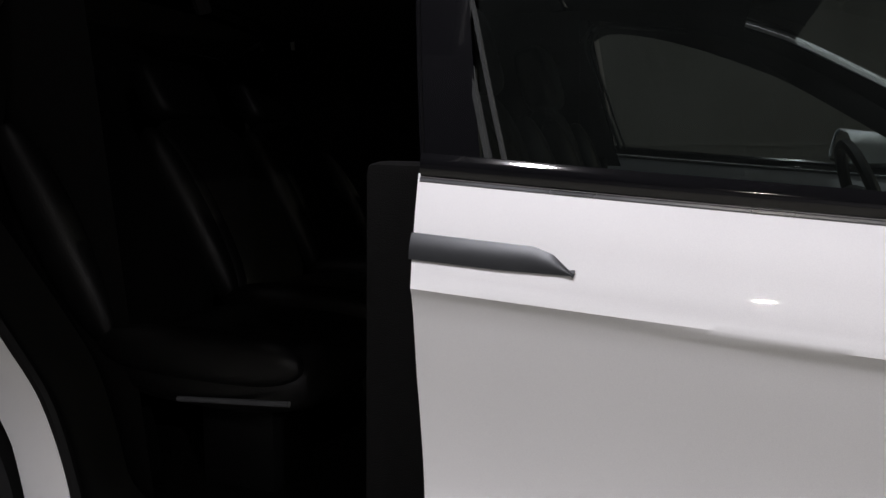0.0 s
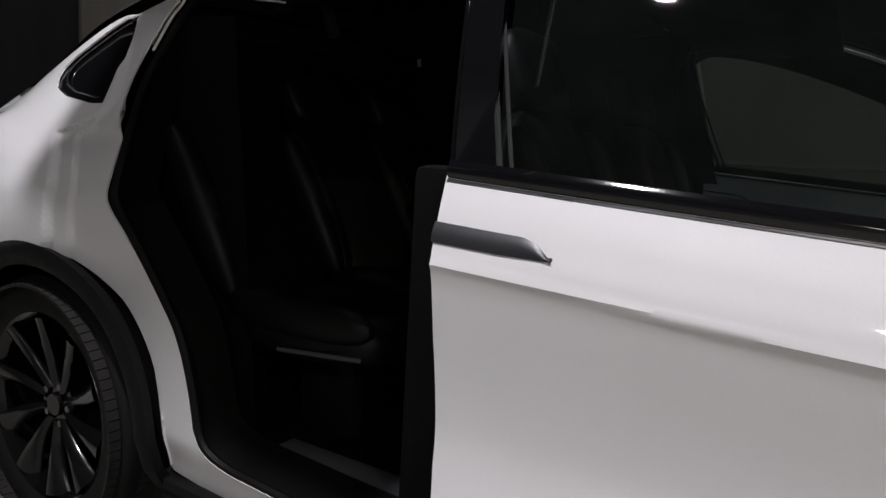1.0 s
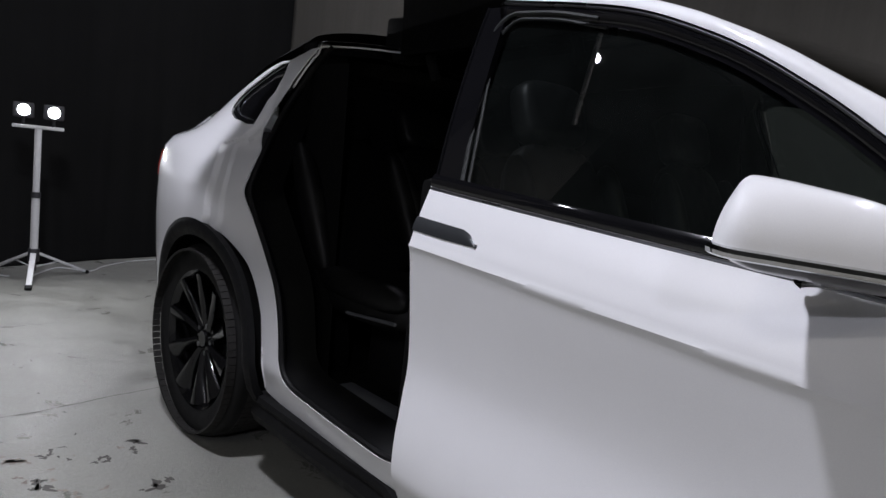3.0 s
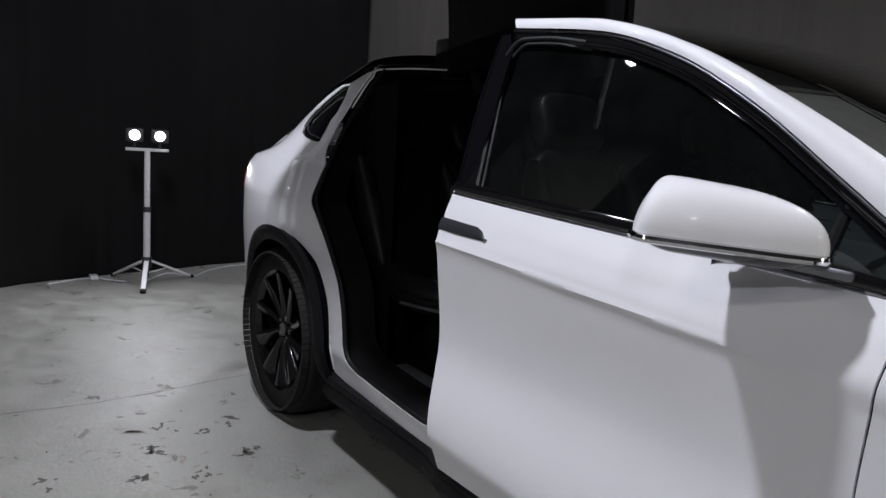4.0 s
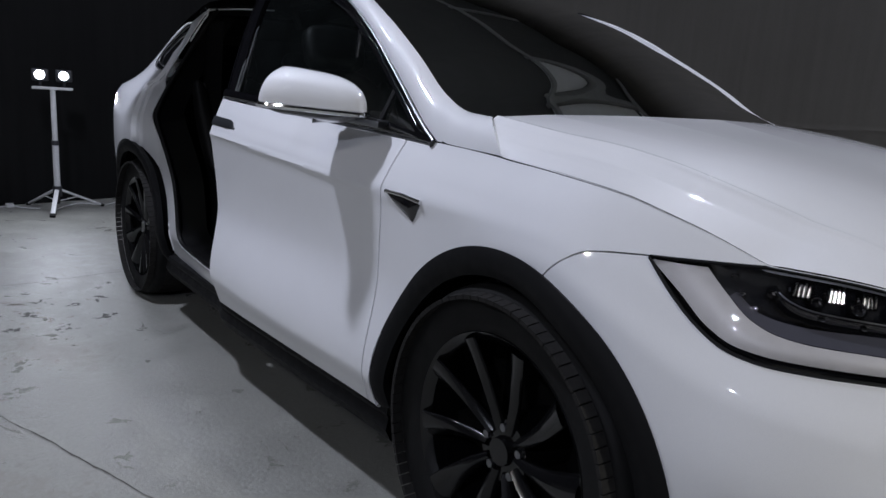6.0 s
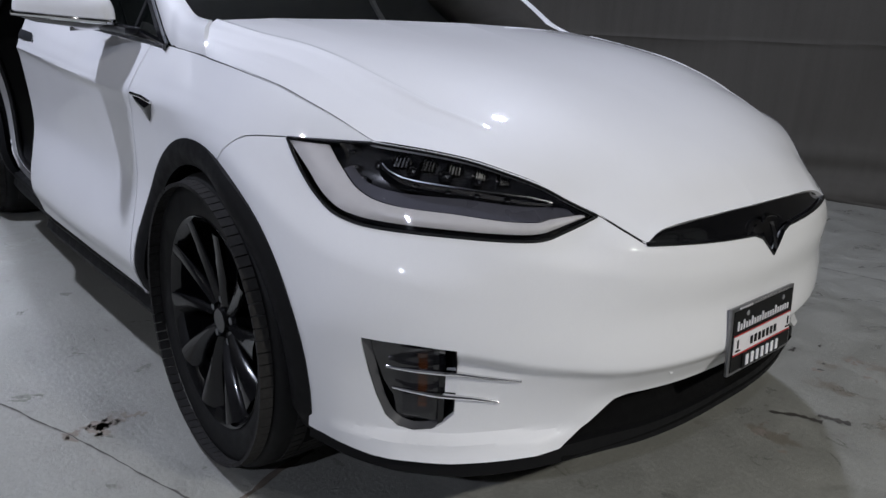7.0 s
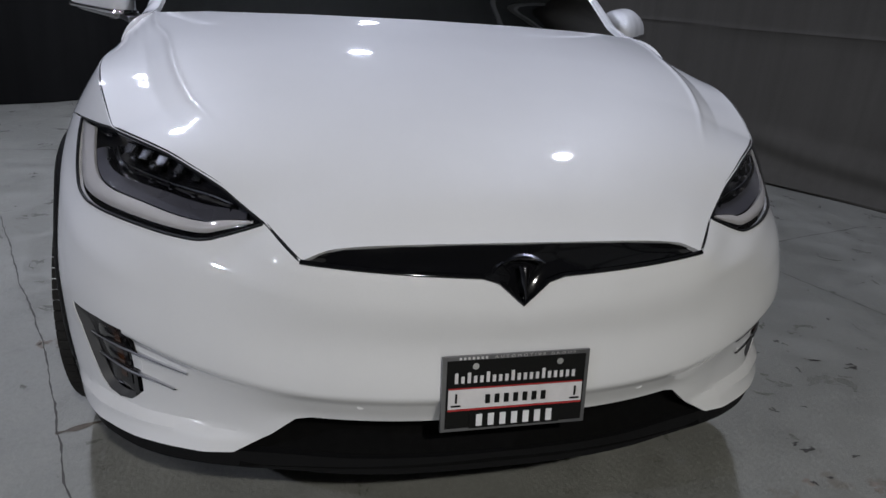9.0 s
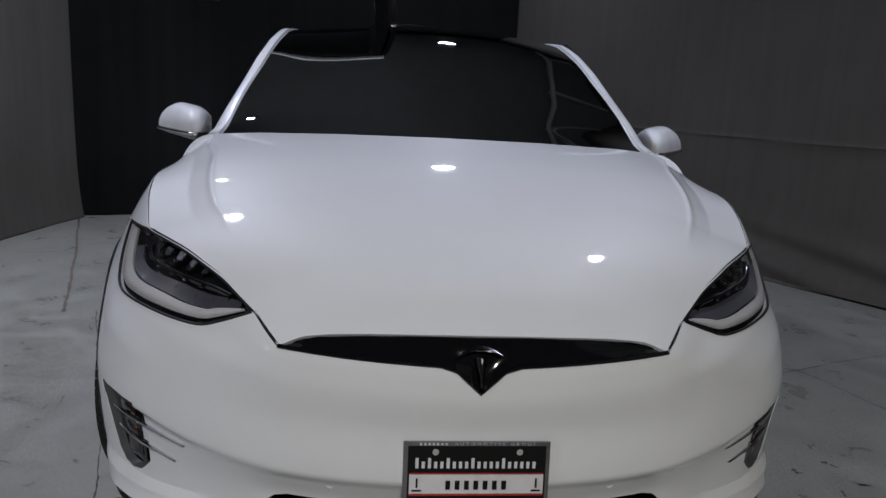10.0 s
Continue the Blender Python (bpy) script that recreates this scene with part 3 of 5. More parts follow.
def build_floor_marks():
    rng = random.Random(7)
    floor = bpy.data.objects["floor"]

    def crack(points, width, material):
        way = route(points)
        n = max(int(40 * sum(math.dist(a, b) for a, b in zip(points, points[1:]))), 12)
        bm = bmesh.new()
        rows, drift = [], 0.0
        for i in range(n + 1):
            a, b, c = way(i / n), way(max(i / n - 0.01, 0)), way(min(i / n + 0.01, 1))
            d = (c - b) / np.linalg.norm(c - b)
            drift = 0.92 * drift + rng.uniform(-0.003, 0.003)
            w = width * rng.uniform(0.25, 1.0)
            rows.append([bm.verts.new((a[0] - d[1] * (drift + k * w), a[1] + d[0] * (drift + k * w), 0.0015)) for k in (-1, 1)])
        for p, q in zip(rows, rows[1:]):
            bm.faces.new((p[0], q[0], q[1], p[1]))
        bmesh.ops.recalc_face_normals(bm, faces=bm.faces)
        part("crack", bm, material, floor, "dark crack in the concrete")

    # sawn joint with brown filler, and the crack that goes on from it
    crack([(-5.9, -3.52), (-3.24, -2.53), (-1.75, -1.995)], 0.013, FILLER)
    crack([(-1.78, -1.83), (-1.1, -1.57), (-0.3, -1.26), (0.43, -1.03), (1.6, -0.62)], 0.004, CRACK)
    crack([(0.29, -1.08), (0.25, -0.98), (0.2, -0.86), (0.17, -0.75)], 0.014, FILLER)
    crack([(0.86, 0.55), (0.93, 0.60), (1.0, 0.62)], 0.016, OIL)
    crack([(0.97, 0.66), (1.02, 0.67), (1.06, 0.69)], 0.019, OIL)
    crack([(-3.36, -2.9), (-3.38, -1.98), (-3.37, -1.66), (-3.39, -1.39), (-3.48, -0.88), (-3.5, -0.4)], 0.0042, CRACK)
    crack([(-1.9, 1.75), (-1.2, 1.93), (-0.94, 2.03), (-0.62, 2.11), (0.06, 2.29), (0.3, 2.33), (0.6, 2.39), (1.5, 2.6)], 0.0035, CRACK)
    crack([(-0.80, 1.55), (-0.93, 1.9), (-1.09, 2.26), (-1.23, 2.68), (-1.4, 3.3)], 0.004, CRACK)

    def blot(x, y, size, material, stretch=1.0, turn=0.0):
        bm = bmesh.new()
        n = 22
        ph = [rng.uniform(0, math.tau) for _ in range(4)]
        rim = []
        for i in range(n):
            a = i / n * math.tau
            r = size * (0.62 + 0.22 * math.sin(2 * a + ph[0]) + 0.2 * math.sin(3 * a + ph[1]) + 0.16 * math.sin(5 * a + ph[2]) + 0.1 * rng.uniform(-1, 1))
            dx, dy = r * math.cos(a) * stretch, r * math.sin(a)
            rim.append(bm.verts.new((x + dx * math.cos(turn) - dy * math.sin(turn), y + dx * math.sin(turn) + dy * math.cos(turn), 0.001)))
        bm.faces.new(rim)
        part("stain", bm, material, floor)

    for x, y in ((-2.97, -1.44), (-2.85, -1.29), (-2.98, -1.55), (-2.78, -1.53), (-2.56, -1.62), (-2.47, -1.4), (-2.69, -1.9), (-3.43, -1.64), (-2.62, -1.19), (-2.94, -1.17)):
        kind = rng.choice((OIL, OIL, RUST))
        for _ in range(rng.randint(4, 8)):
            blot(x + rng.gauss(0, 0.028), y + rng.gauss(0, 0.022), rng.uniform(0.007, 0.024), kind, rng.uniform(1, 2.2), rng.uniform(0, 3))
    for x, y in ((0.03, 1.52), (0.24, 1.44), (0.81, 1.08), (0.48, 1.16), (0.68, 1.11), (0.83, 1.02), (0.23, 1.69), (0.08, 1.35), (0.18, 1.57)):
        for _ in range(rng.randint(1, 3)):
            blot(x + rng.gauss(0, 0.012), y + rng.gauss(0, 0.012), rng.uniform(0.007, 0.018), OIL, rng.uniform(1, 2), rng.uniform(0, 3))
    for cx, cy, n, spread, size in ((-0.29, -1.17, 26, 0.085, 0.022), (-2.72, -1.55, 30, 0.34, 0.014), (-2.1, -1.65, 14, 0.4, 0.012), (0.90, 1.10, 9, 0.12, 0.018), (0.93, 0.40, 8, 0.07, 0.016)):
        for _ in range(n):
            blot(cx + rng.gauss(0, spread * 0.5), cy + rng.gauss(0, spread * 0.6), size * rng.uniform(0.4, 1.1), WORN if cx == -0.29 else RUST if cx < 0.95 else OIL, rng.uniform(1, 1.8), rng.uniform(0, 3))
    for _ in range(240):
        x, y = rng.uniform(-5.5, 2.5), rng.choice((rng.uniform(-3, -1.1), rng.uniform(1.1, 3)))
        blot(x, y, rng.uniform(0.003, 0.011), rng.choice((OIL, CRACK, RUST)), rng.uniform(1, 2.2), rng.uniform(0, 3))


build_room()
build_floor_marks()
build_lamps()
build_stand()

# ---- the car ----
car = thing("white_car", "pearl-white electric SUV on black wheels, one wing door raised", "car")

ARCH = ((0.018, 0.385), (-2.93, 0.385))
ARCH_R = 0.468


def arch_way(k, z_from, z_to, n=40, radius=ARCH_R):
    """Points of a wheel arch, from behind the wheel over the top to before it."""
    cx, cz = ARCH[k]
    a0, a1 = math.pi - math.asin((z_from - cz) / radius), math.asin((z_to - cz) / radius)
    return [(cx + radius * math.cos(a0 + (a1 - a0) * i / n), cz + radius * math.sin(a0 + (a1 - a0) * i / n)) for i in range(n + 1)]


BELT = pchip([-1.69, -1.2, -0.8, -0.346], [1.129, 1.103, 1.083, 1.057])
HOOD_SEAM = [(-0.10, 1.047), (0.09, 1.032), (0.26, 1.010), (0.35, 0.988), (0.44, 0.963), (0.56, 0.922)]
LAMP_TOP = [(0.56, 0.919), (0.67, 0.911), (0.78, 0.898), (0.90, 0.872), (0.977, 0.850), (1.03, 0.828), (1.095, 0.803)]
LAMP_LOW = [(0.35, 0.910), (0.408, 0.855), (0.467, 0.808), (0.523, 0.779), (0.60, 0.766), (0.768, 0.761), (0.93, 0.757), (0.965, 0.759), (1.005, 0.770), (1.095, 0.801)]
HOOD_SEAM, LAMP_TOP, LAMP_LOW = [[tuple(way(i / n)) for i in range(n + 1)] for way, n in ((route(HOOD_SEAM, True), 20), (route(LAMP_TOP, True), 24), (route(LAMP_LOW, True), 40))]
STRIP_TOP = [(1.19, 0.752), (1.25, 0.773), (1.427, 0.784), (S_NOSE, 0.786)]
STRIP_LOW = [(1.19, 0.750), (1.418, 0.738), (1.545, 0.732), (1.578, 0.722), (S_NOSE, 0.676)]
FOG = [(0.614, 0.556), (0.72, 0.556), (0.800, 0.551), (0.801, 0.47), (0.799, 0.388), (0.775, 0.366), (0.755, 0.352), (0.715, 0.346), (0.683, 0.354), (0.658, 0.378), (0.640, 0.424), (0.626, 0.48)]


QUARTER_WINDOW = [(-2.822, 1.232), (-2.91, 1.230), (-3.04, 1.247), (-3.125, 1.272), (-3.17, 1.305), (-3.178, 1.335), (-3.15, 1.368), (-3.06, 1.428), (-2.975, 1.486), (-2.955, 1.498), (-2.945, 1.490), (-2.896, 1.365)]


def build_doors_and_fenders():
    def door_sheet():
        return flat(coons(route([(-1.606, 0.315), (-0.503, 0.315)]),
                          route([(-0.503, 0.315), (-0.500, 0.5), (-0.503, 0.72), (-0.493, 0.92), (-0.484, 1.062)], True),
                          route([(x, BELT(x)) for x in np.linspace(-1.688, -0.484, 20)]),
                          route([(-1.606, 0.315), (-1.628, 0.45), (-1.654, 0.62), (-1.668, 0.85), (-1.672, 0.975), (-1.688, 1.129)])), 90, 110)
    doors = both("front_door", lambda: on_skin(door_sheet(), depth=0.008), PAINT, car, "white front door with a flush handle")

    def fender_sheet():
        return flat(coons(route([(-0.498, 0.315), (-0.440, 0.315), *arch_way(0, 0.33, 0.8351)]),
                          route([(0.1465, 0.8351), (0.180, 0.872), (0.235, 0.903), (0.346, 0.914), (0.556, 0.923)], True),
                          route([(-0.479, 1.062), (-0.30, 1.055), (-0.10, 1.042)] + [(s, z - 0.006) for s, z in HOOD_SEAM[1:]], True),
                          route([(-0.498, 0.315), (-0.495, 0.5), (-0.498, 0.72), (-0.488, 0.92), (-0.479, 1.062)], True)), 90, 60)
    both("front_fender", lambda: on_skin(fender_sheet(), depth=0.008), PAINT, car)

    seam = route([(0.1465, 0.8351), (0.180, 0.872), (0.235, 0.903), (0.346, 0.914)], True)

    def bumper():
        halves = bmesh.new()
        cx, cz = ARCH[0]
        low = route([(0.4805, 0.306), (0.56, 0.299), (0.64, 0.292), (0.8, 0.293), (1.04, 0.306), (1.117, 0.350), (1.175, 0.397), (1.21, 0.405), (1.4, 0.402), (S_NOSE, 0.402)])
        top = route(LAMP_LOW + [(1.10, 0.8015), (1.188, 0.7515)] + STRIP_LOW[1:])
        left = route([p for p in reversed([q for q in arch_way(0, 0.3, 0.304) if q[0] > 0.151])] + [tuple(seam(q / 8) + np.array((0.002, -0.0025))) for q in range(9)])
        sheet = flat(coons(low, route([(S_NOSE, 0.402), (S_NOSE, 0.676)]), top, left), 150, 80)
        cut_hole(sheet, FOG)
        on_skin(sheet, depth=0)
        me = bpy.data.meshes.new("half")
        sheet.to_mesh(me)
        halves.from_mesh(me)
        mirrored(sheet).to_mesh(me)
        halves.from_mesh(me)
        bmesh.ops.remove_doubles(halves, verts=[v for v in halves.verts if abs(v.co.y) < 0.004], dist=0.006)
        return hem(halves, 0.012)
    part("front_bumper", bumper(), PAINT, car)

    def quarter_sheet():
        sheet = flat(coons(route([(-3.80, 0.42), (-3.395, 0.42), *arch_way(1, 0.42, 0.33), (-2.335, 0.315)]),
                           route([(-2.335, 0.315), (-2.345, 0.40), (-2.365, 0.5), (-2.43, 0.68), (-2.50, 0.78), (-2.60, 0.92), (-2.655, 0.99), (-2.69, 1.08), (-2.745, 1.18), (-2.785, 1.24), (-2.822, 1.33), (-2.830, 1.43), (-2.826, 1.50), (-2.80, 1.565)], True),
                           route([(-3.80, 1.13), (-3.6, 1.185), (-3.35, 1.325), (-3.1, 1.478), (-2.88, 1.575)], True),
                           route([(-3.80, 0.42), (-3.80, 1.13)])), 180, 120)
        return cut_hole(sheet, QUARTER_WINDOW)
    fold = pchip([0.3, 0.84, 0.90, 0.99, 1.088, 1.145, 1.165, 1.18, 1.235, 1.36, 1.49, 1.6], [-3.3, -2.88, -2.856, -2.861, -2.926, -2.985, -2.93, -2.87, -2.835, -2.905, -2.985, -3.02])

    def jamb_step(s, z):
        k = min(max((s - fold(z)) / 0.022, 0), 1)
        g = min(max((s - fold(z) - 0.075) / 0.02, 0), 1)
        low = min(max((1.22 - z) / 0.08, 0), 1)
        return -0.020 * k * k * (3 - 2 * k) - low * (0.012 * g * g * (3 - 2 * g) + 0.02 * min(max((s - fold(z) - 0.1) / 0.2, 0), 1))
    both("rear_quarter_panel", lambda: on_skin(quarter_sheet(), jamb_step, depth=0.005), PAINT, car)

    def sill_sheet():
        return flat(coons(route([(-2.335, 0.315), (-1.642, 0.322)]), route([(-1.642, 0.322), (-1.655, 0.43)]),
                          route([(-2.357, 0.47), (-2.335, 0.435), (-2.29, 0.408), (-2.22, 0.396), (-1.76, 0.394), (-1.70, 0.403), (-1.655, 0.43)], True),
                          route([(-2.335, 0.315), (-2.345, 0.40), (-2.357, 0.47)])), 60, 10)
    both("sill_panel", lambda: on_skin(sill_sheet(), jamb_step, depth=0.006), PAINT, car)

    def tail():
        return on_skin(flat(lambda u, v: (S_TAIL + (-3.806 - S_TAIL) * u, 0.40 + (1.13 - 0.40) * v), 50, 30), depth=0.01)
    both("rear_bumper", tail, PAINT, car)
    both("tail_lamp", lambda: on_skin(flat(lambda u, v: (-4.3 + 0.68 * u, 0.965 + 0.03 * (1 - u) + (0.115 - 0.03 * (1 - u)) * v), 24, 6), out=0.010), TAIL_RED, car,
         "dark red tail lamp")
    # closed wing door of the far side
    def wing_sheet():
        return flat(coons(route([(-2.325, 0.315), (-1.64, 0.315)]), route([(-1.64, 0.315), (-1.668, 0.62), (-1.68, 0.975), (-1.696, 1.13)]),
                          route([(-2.72, 1.13), (-1.696, 1.13)]), route([(-2.325, 0.315), (-2.355, 0.5), (-2.425, 0.68), (-2.495, 0.78), (-2.595, 0.92), (-2.65, 0.99), (-2.685, 1.08), (-2.72, 1.13)])), 60, 60)
    part("left_wing_door", mirrored(on_skin(wing_sheet())), PAINT, car, "white closed rear wing door")
    return doors


def build_hood():
    gap = route([(-0.34, 1.059)] + [(s, z - 0.003) for s, z in HOOD_SEAM] + [(s, z + 0.002) for s, z in LAMP_TOP[1:]] + [STRIP_TOP[0]])
    both("panel_gap", lambda: add_sweep(bmesh.new(), [skin(*gap(u), -0.006) for u in np.linspace(0, 1, 140)], 0.0045, 6), SEAL, car)
    seam = route([tuple(skin(s, z)) for s, z in HOOD_SEAM] + [tuple(skin(s, z + 0.003)) for s, z in LAMP_TOP[1:]] + [tuple(skin(*STRIP_TOP[0]))])
    middle = route([(-0.12, 0, 1.160), (0.0, 0, 1.138), (0.25, 0, 1.088), (0.5, 0, 1.022), (0.7, 0, 0.948), (0.85, 0, 0.868), tuple(skin(S_NOSE, 0.787))], True)
    fold = pchip([-0.2, -0.05, 0.11, 0.36, 0.5, 0.57, 0.63, 0.8], [0.80, 0.78, 0.735, 0.69, 0.645, 0.61, 0.585, 0.5])
    rear = route([(-0.12, 0, 1.160), (-0.15, -0.35, 1.156), (-0.20, -0.65, 1.146), (-0.225, -0.812, 1.133)] + [tuple(np.array(skin(-0.104, 1.049)) * (1 - k) + np.array((-0.225, -0.815, 1.133)) * k + np.array((0, -0.012, 0.016)) * 4 * k * (1 - k)) for k in (0.8, 0.6, 0.4, 0.2)] + [tuple(skin(-0.10, 1.047))])
    front = route([tuple(skin(s, z + 0.001)) for s, z in reversed(STRIP_TOP)], True)

    def base(u, v):
        m, e = middle(u), seam(u)
        return np.array([m[0] + (e[0] - m[0]) * v ** 1.5, e[1] * v, m[2] + (e[2] - m[2]) * v ** (3.0 + 4.0 * max(0, 1 - u / 0.7) ** 1.5)])

    def f(u, v):
        a = abs(v)
        p = base(u, a)
        p = p + (1 - u) ** 7 * (rear(a) - base(0, a)) + u ** 9 * (front(a) - base(1, a))
        # crease that runs forward from the foot of the windscreen
        d = min(max(abs(p[1]) - fold(p[0]), 0), 0.06)
        p[2] -= 0.32 * d * min(1, max(0, (0.66 - p[0]) / 0.3)) * (1 - a ** 14)
        p[2] += 0.0036 * math.exp(-((abs(p[1]) - fold(p[0])) / 0.008) ** 2) * min(1, max(0, (0.66 - p[0]) / 0.2))
        p[1] *= 1 if v > 0 else -1
        return Vector(p)
    us = [0.5 - 0.5 * math.cos(math.pi * i / 90) for i in range(91)]
    bm = grid(lambda u, v: f(u, 2 * v - 1), 0, 340, us=us)
    bmesh.ops.recalc_face_normals(bm, faces=bm.faces)
    if sum(g.normal.z for g in bm.faces) < 0:
        bmesh.ops.reverse_faces(bm, faces=bm.faces)
    part("hood", hem(bm, 0.012), PAINT, car)


# upper edge of the side windows and edge of the windscreen, from the foot of the pillar up
WINDOW_TOP = [(-0.363, -0.878, 1.058), (-0.434, -0.865, 1.098), (-0.638, -0.825, 1.233), (-0.877, -0.785, 1.388), (-1.098, -0.755, 1.496), (-1.335, -0.740, 1.566), (-1.706, -0.735, 1.608)]
SCREEN_EDGE = [(-0.233, -0.815, 1.136), (-0.322, -0.810, 1.140), (-0.419, -0.800, 1.172), (-0.607, -0.775, 1.288), (-0.834, -0.740, 1.410), (-1.096, -0.710, 1.531), (-1.397, -0.690, 1.616), (-1.76, -0.683, 1.652)]


def build_greenhouse(doors):
    lower = route([tuple(skin(-0.104, 1.049)), tuple(skin(-0.30, 1.058)), (-0.368, -0.875, 1.062)] + WINDOW_TOP[1:])
    upper = route([(-0.225, -0.815, 1.133)] + SCREEN_EDGE[1:], True)

    def rail():
        def f(u, v):
            a, b = lower(u), upper(u)
            p = a + (b - a) * v
            k = 4 * v * (1 - v)
            return Vector((p[0], p[1] - 0.012 * k, p[2] + 0.016 * k))
        bm = grid(f, 100, 12)
        bmesh.ops.recalc_face_normals(bm, faces=bm.faces)
        if sum(g.normal.z for g in bm.faces) < 0:
            bmesh.ops.reverse_faces(bm, faces=bm.faces)
        return hem(bm, 0.02)
    both("roof_rail", rail, PAINT, car)

    def lining(u, v):
        a, b = lower(0.12 + 0.88 * u), upper(0.12 + 0.88 * u)
        return Vector(a + (b - a) * (0.02 + 1.25 * v)) + Vector((-0.01, 0.028, -0.026 - 0.02 * v))
    both("pillar_lining", lambda: grid(lining, 60, 4), LINER, car)

    edge = route([(-0.215, -0.802, 1.098), (-0.322, -0.802, 1.137), (-0.419, -0.800, 1.172)] + SCREEN_EDGE[3:], True)
    middle = route([(-0.12, 0, 1.150), (-0.30, 0, 1.234), (-0.6, 0, 1.380), (-0.9, 0, 1.511), (-1.2, 0, 1.612), (-1.5, 0, 1.678), (-1.80, 0, 1.712)], True)

    def screen(u, v):
        a = abs(2 * v - 1)
        m, e = middle(u), edge(u)
        return Vector((m[0] + (e[0] - m[0]) * a ** 2, e[1] * (1 - 2 * v), m[2] + (e[2] - 0.009 - m[2]) * a ** 2.0))
    part("windscreen", grid(lambda u, v: screen(u * 0.56, v), 40, 40), FRONT_GLASS, car, "tinted panoramic windscreen")
    part("windscreen_frit", grid(lambda u, v: screen(u * 0.05, v) + Vector((0, 0, -0.006)), 6, 40), BLACK_TRIM, car)
    part("glass_roof", grid(lambda u, v: screen(0.56 + u * 0.44, v), 30, 40), ROOF_GLASS, car, "black tinted glass roof")
    part("roof_lining", grid(lambda u, v: screen(0.66 + u * 0.34, v) + Vector((0, 0, -0.03)), 10, 20), LINER, car)

    top = route(WINDOW_TOP, True)

    top_t = np.linspace(0, 1, 120)
    top_x = [-top(t)[0] for t in top_t]

    def side(u, v, out=0.0):
        """Side window: u forward along the belt, v up to the rail."""
        x = -1.60 + (-0.40 + 1.60) * u
        xt = -1.68 + (-0.375 + 1.68) * u
        t = float(np.interp(-xt, top_x, top_t))
        a, b = np.array(skin(x, BELT(x))), top(t)
        b = b + np.array((0, 0.008, -0.006))
        p = a + (b - a) * v
        return Vector((p[0], p[1] + 0.012 - 0.007 * 4 * v * (1 - v) - out, p[2]))
    def belt(u):
        x = -1.684 + (-0.362 + 1.684) * u
        return skin(x, BELT(x))
    for k, door in enumerate(doors):
        flip = (lambda bm: bm) if k == 0 else mirrored
        part("window_glass", flip(grid(lambda u, v: side(u, v), 60, 24)), SIDE_GLASS, door, "dark tinted window glass")
        # trim along the belt and round the top of the window
        bm = bmesh.new()
        grid(lambda u, v: belt(u) + Vector((0, 0.003 - 0.010 * math.sin(math.pi * v), -0.010 + (0.038 - 0.022 * max(0, (u - 0.8) / 0.2)) * v)), 60, 6, bm)
        part("belt_trim", flip(hem(bm, 0.01)), BLACK_GLOSS, door, "gloss black belt moulding")
        bm = add_sweep(bmesh.new(), [belt(u) + Vector((0, -0.002, -0.009)) for u in np.linspace(0, 1, 40)], 0.0045, 8)
        part("belt_strip", flip(bm), DARK_CHROME, door)
        bm = bmesh.new()
        grid(lambda u, v: Vector(top(u)) + Vector((0, -0.004 - 0.006 * math.sin(math.pi * v), (-0.034 + 0.036 * v) * min(1, 0.25 + u * 9))), 80, 5, bm)
        part("window_frame", flip(hem(bm, 0.012)), BLACK_GLOSS, door, "gloss black window surround")
        bm = add_sweep(bmesh.new(), [Vector(top(u)) + Vector((0, -0.008, 0.000)) for u in np.linspace(0, 1, 60)], 0.004, 6)
        part("chrome_strip", flip(bm), DARK_CHROME, door)

        def pillar(u, v):
            lo = Vector(skin(-1.685 + 0.085 * u, BELT(-1.685)))
            hi = Vector((-1.775 + 0.075 * u, -0.738, 1.602))
            p = lo + (hi - lo) * v
            return p + Vector((0, 0.008 - 0.012 * 4 * v * (1 - v), 0))
        part("b_pillar_cover", flip(hem(grid(pillar, 6, 20), 0.02)), BLACK_GLOSS, door, "gloss black pillar cover")
        part("pillar_strip", flip(add_sweep(bmesh.new(), [pillar(0, v) + Vector((0.002, -0.002, 0)) for v in np.linspace(0, 1, 12)], 0.0035, 6)), BLACK_GLOSS, door)
        run = route([(-1.588, -0.930, 1.140), (-1.625, -0.884, 1.24), (-1.661, -0.838, 1.345), (-1.700, -0.787, 1.46), (-1.715, -0.762, 1.52), (-1.700, -0.750, 1.556), (-1.655, -0.745, 1.578), (-1.56, -0.743, 1.575), (-1.40, -0.744, 1.552)], True)
        for o in (0.0, 0.022):
            part("glass_run", flip(add_sweep(bmesh.new(), [Vector(run(u)) + Vector((o, -0.002, -o * u)) for u in np.linspace(0, 1, 40)], 0.0042 if o else 0.006, 6)), GLASS_RUN, door)
        # divider of the small front quarter window
        a, b = side(0.80, 0.0), side(0.80, 1.0)
        part("quarter_divider", flip(add_sweep(bmesh.new(), [a.lerp(b, i / 6) for i in range(7)], 0.012, 8)), BLACK_TRIM, door)


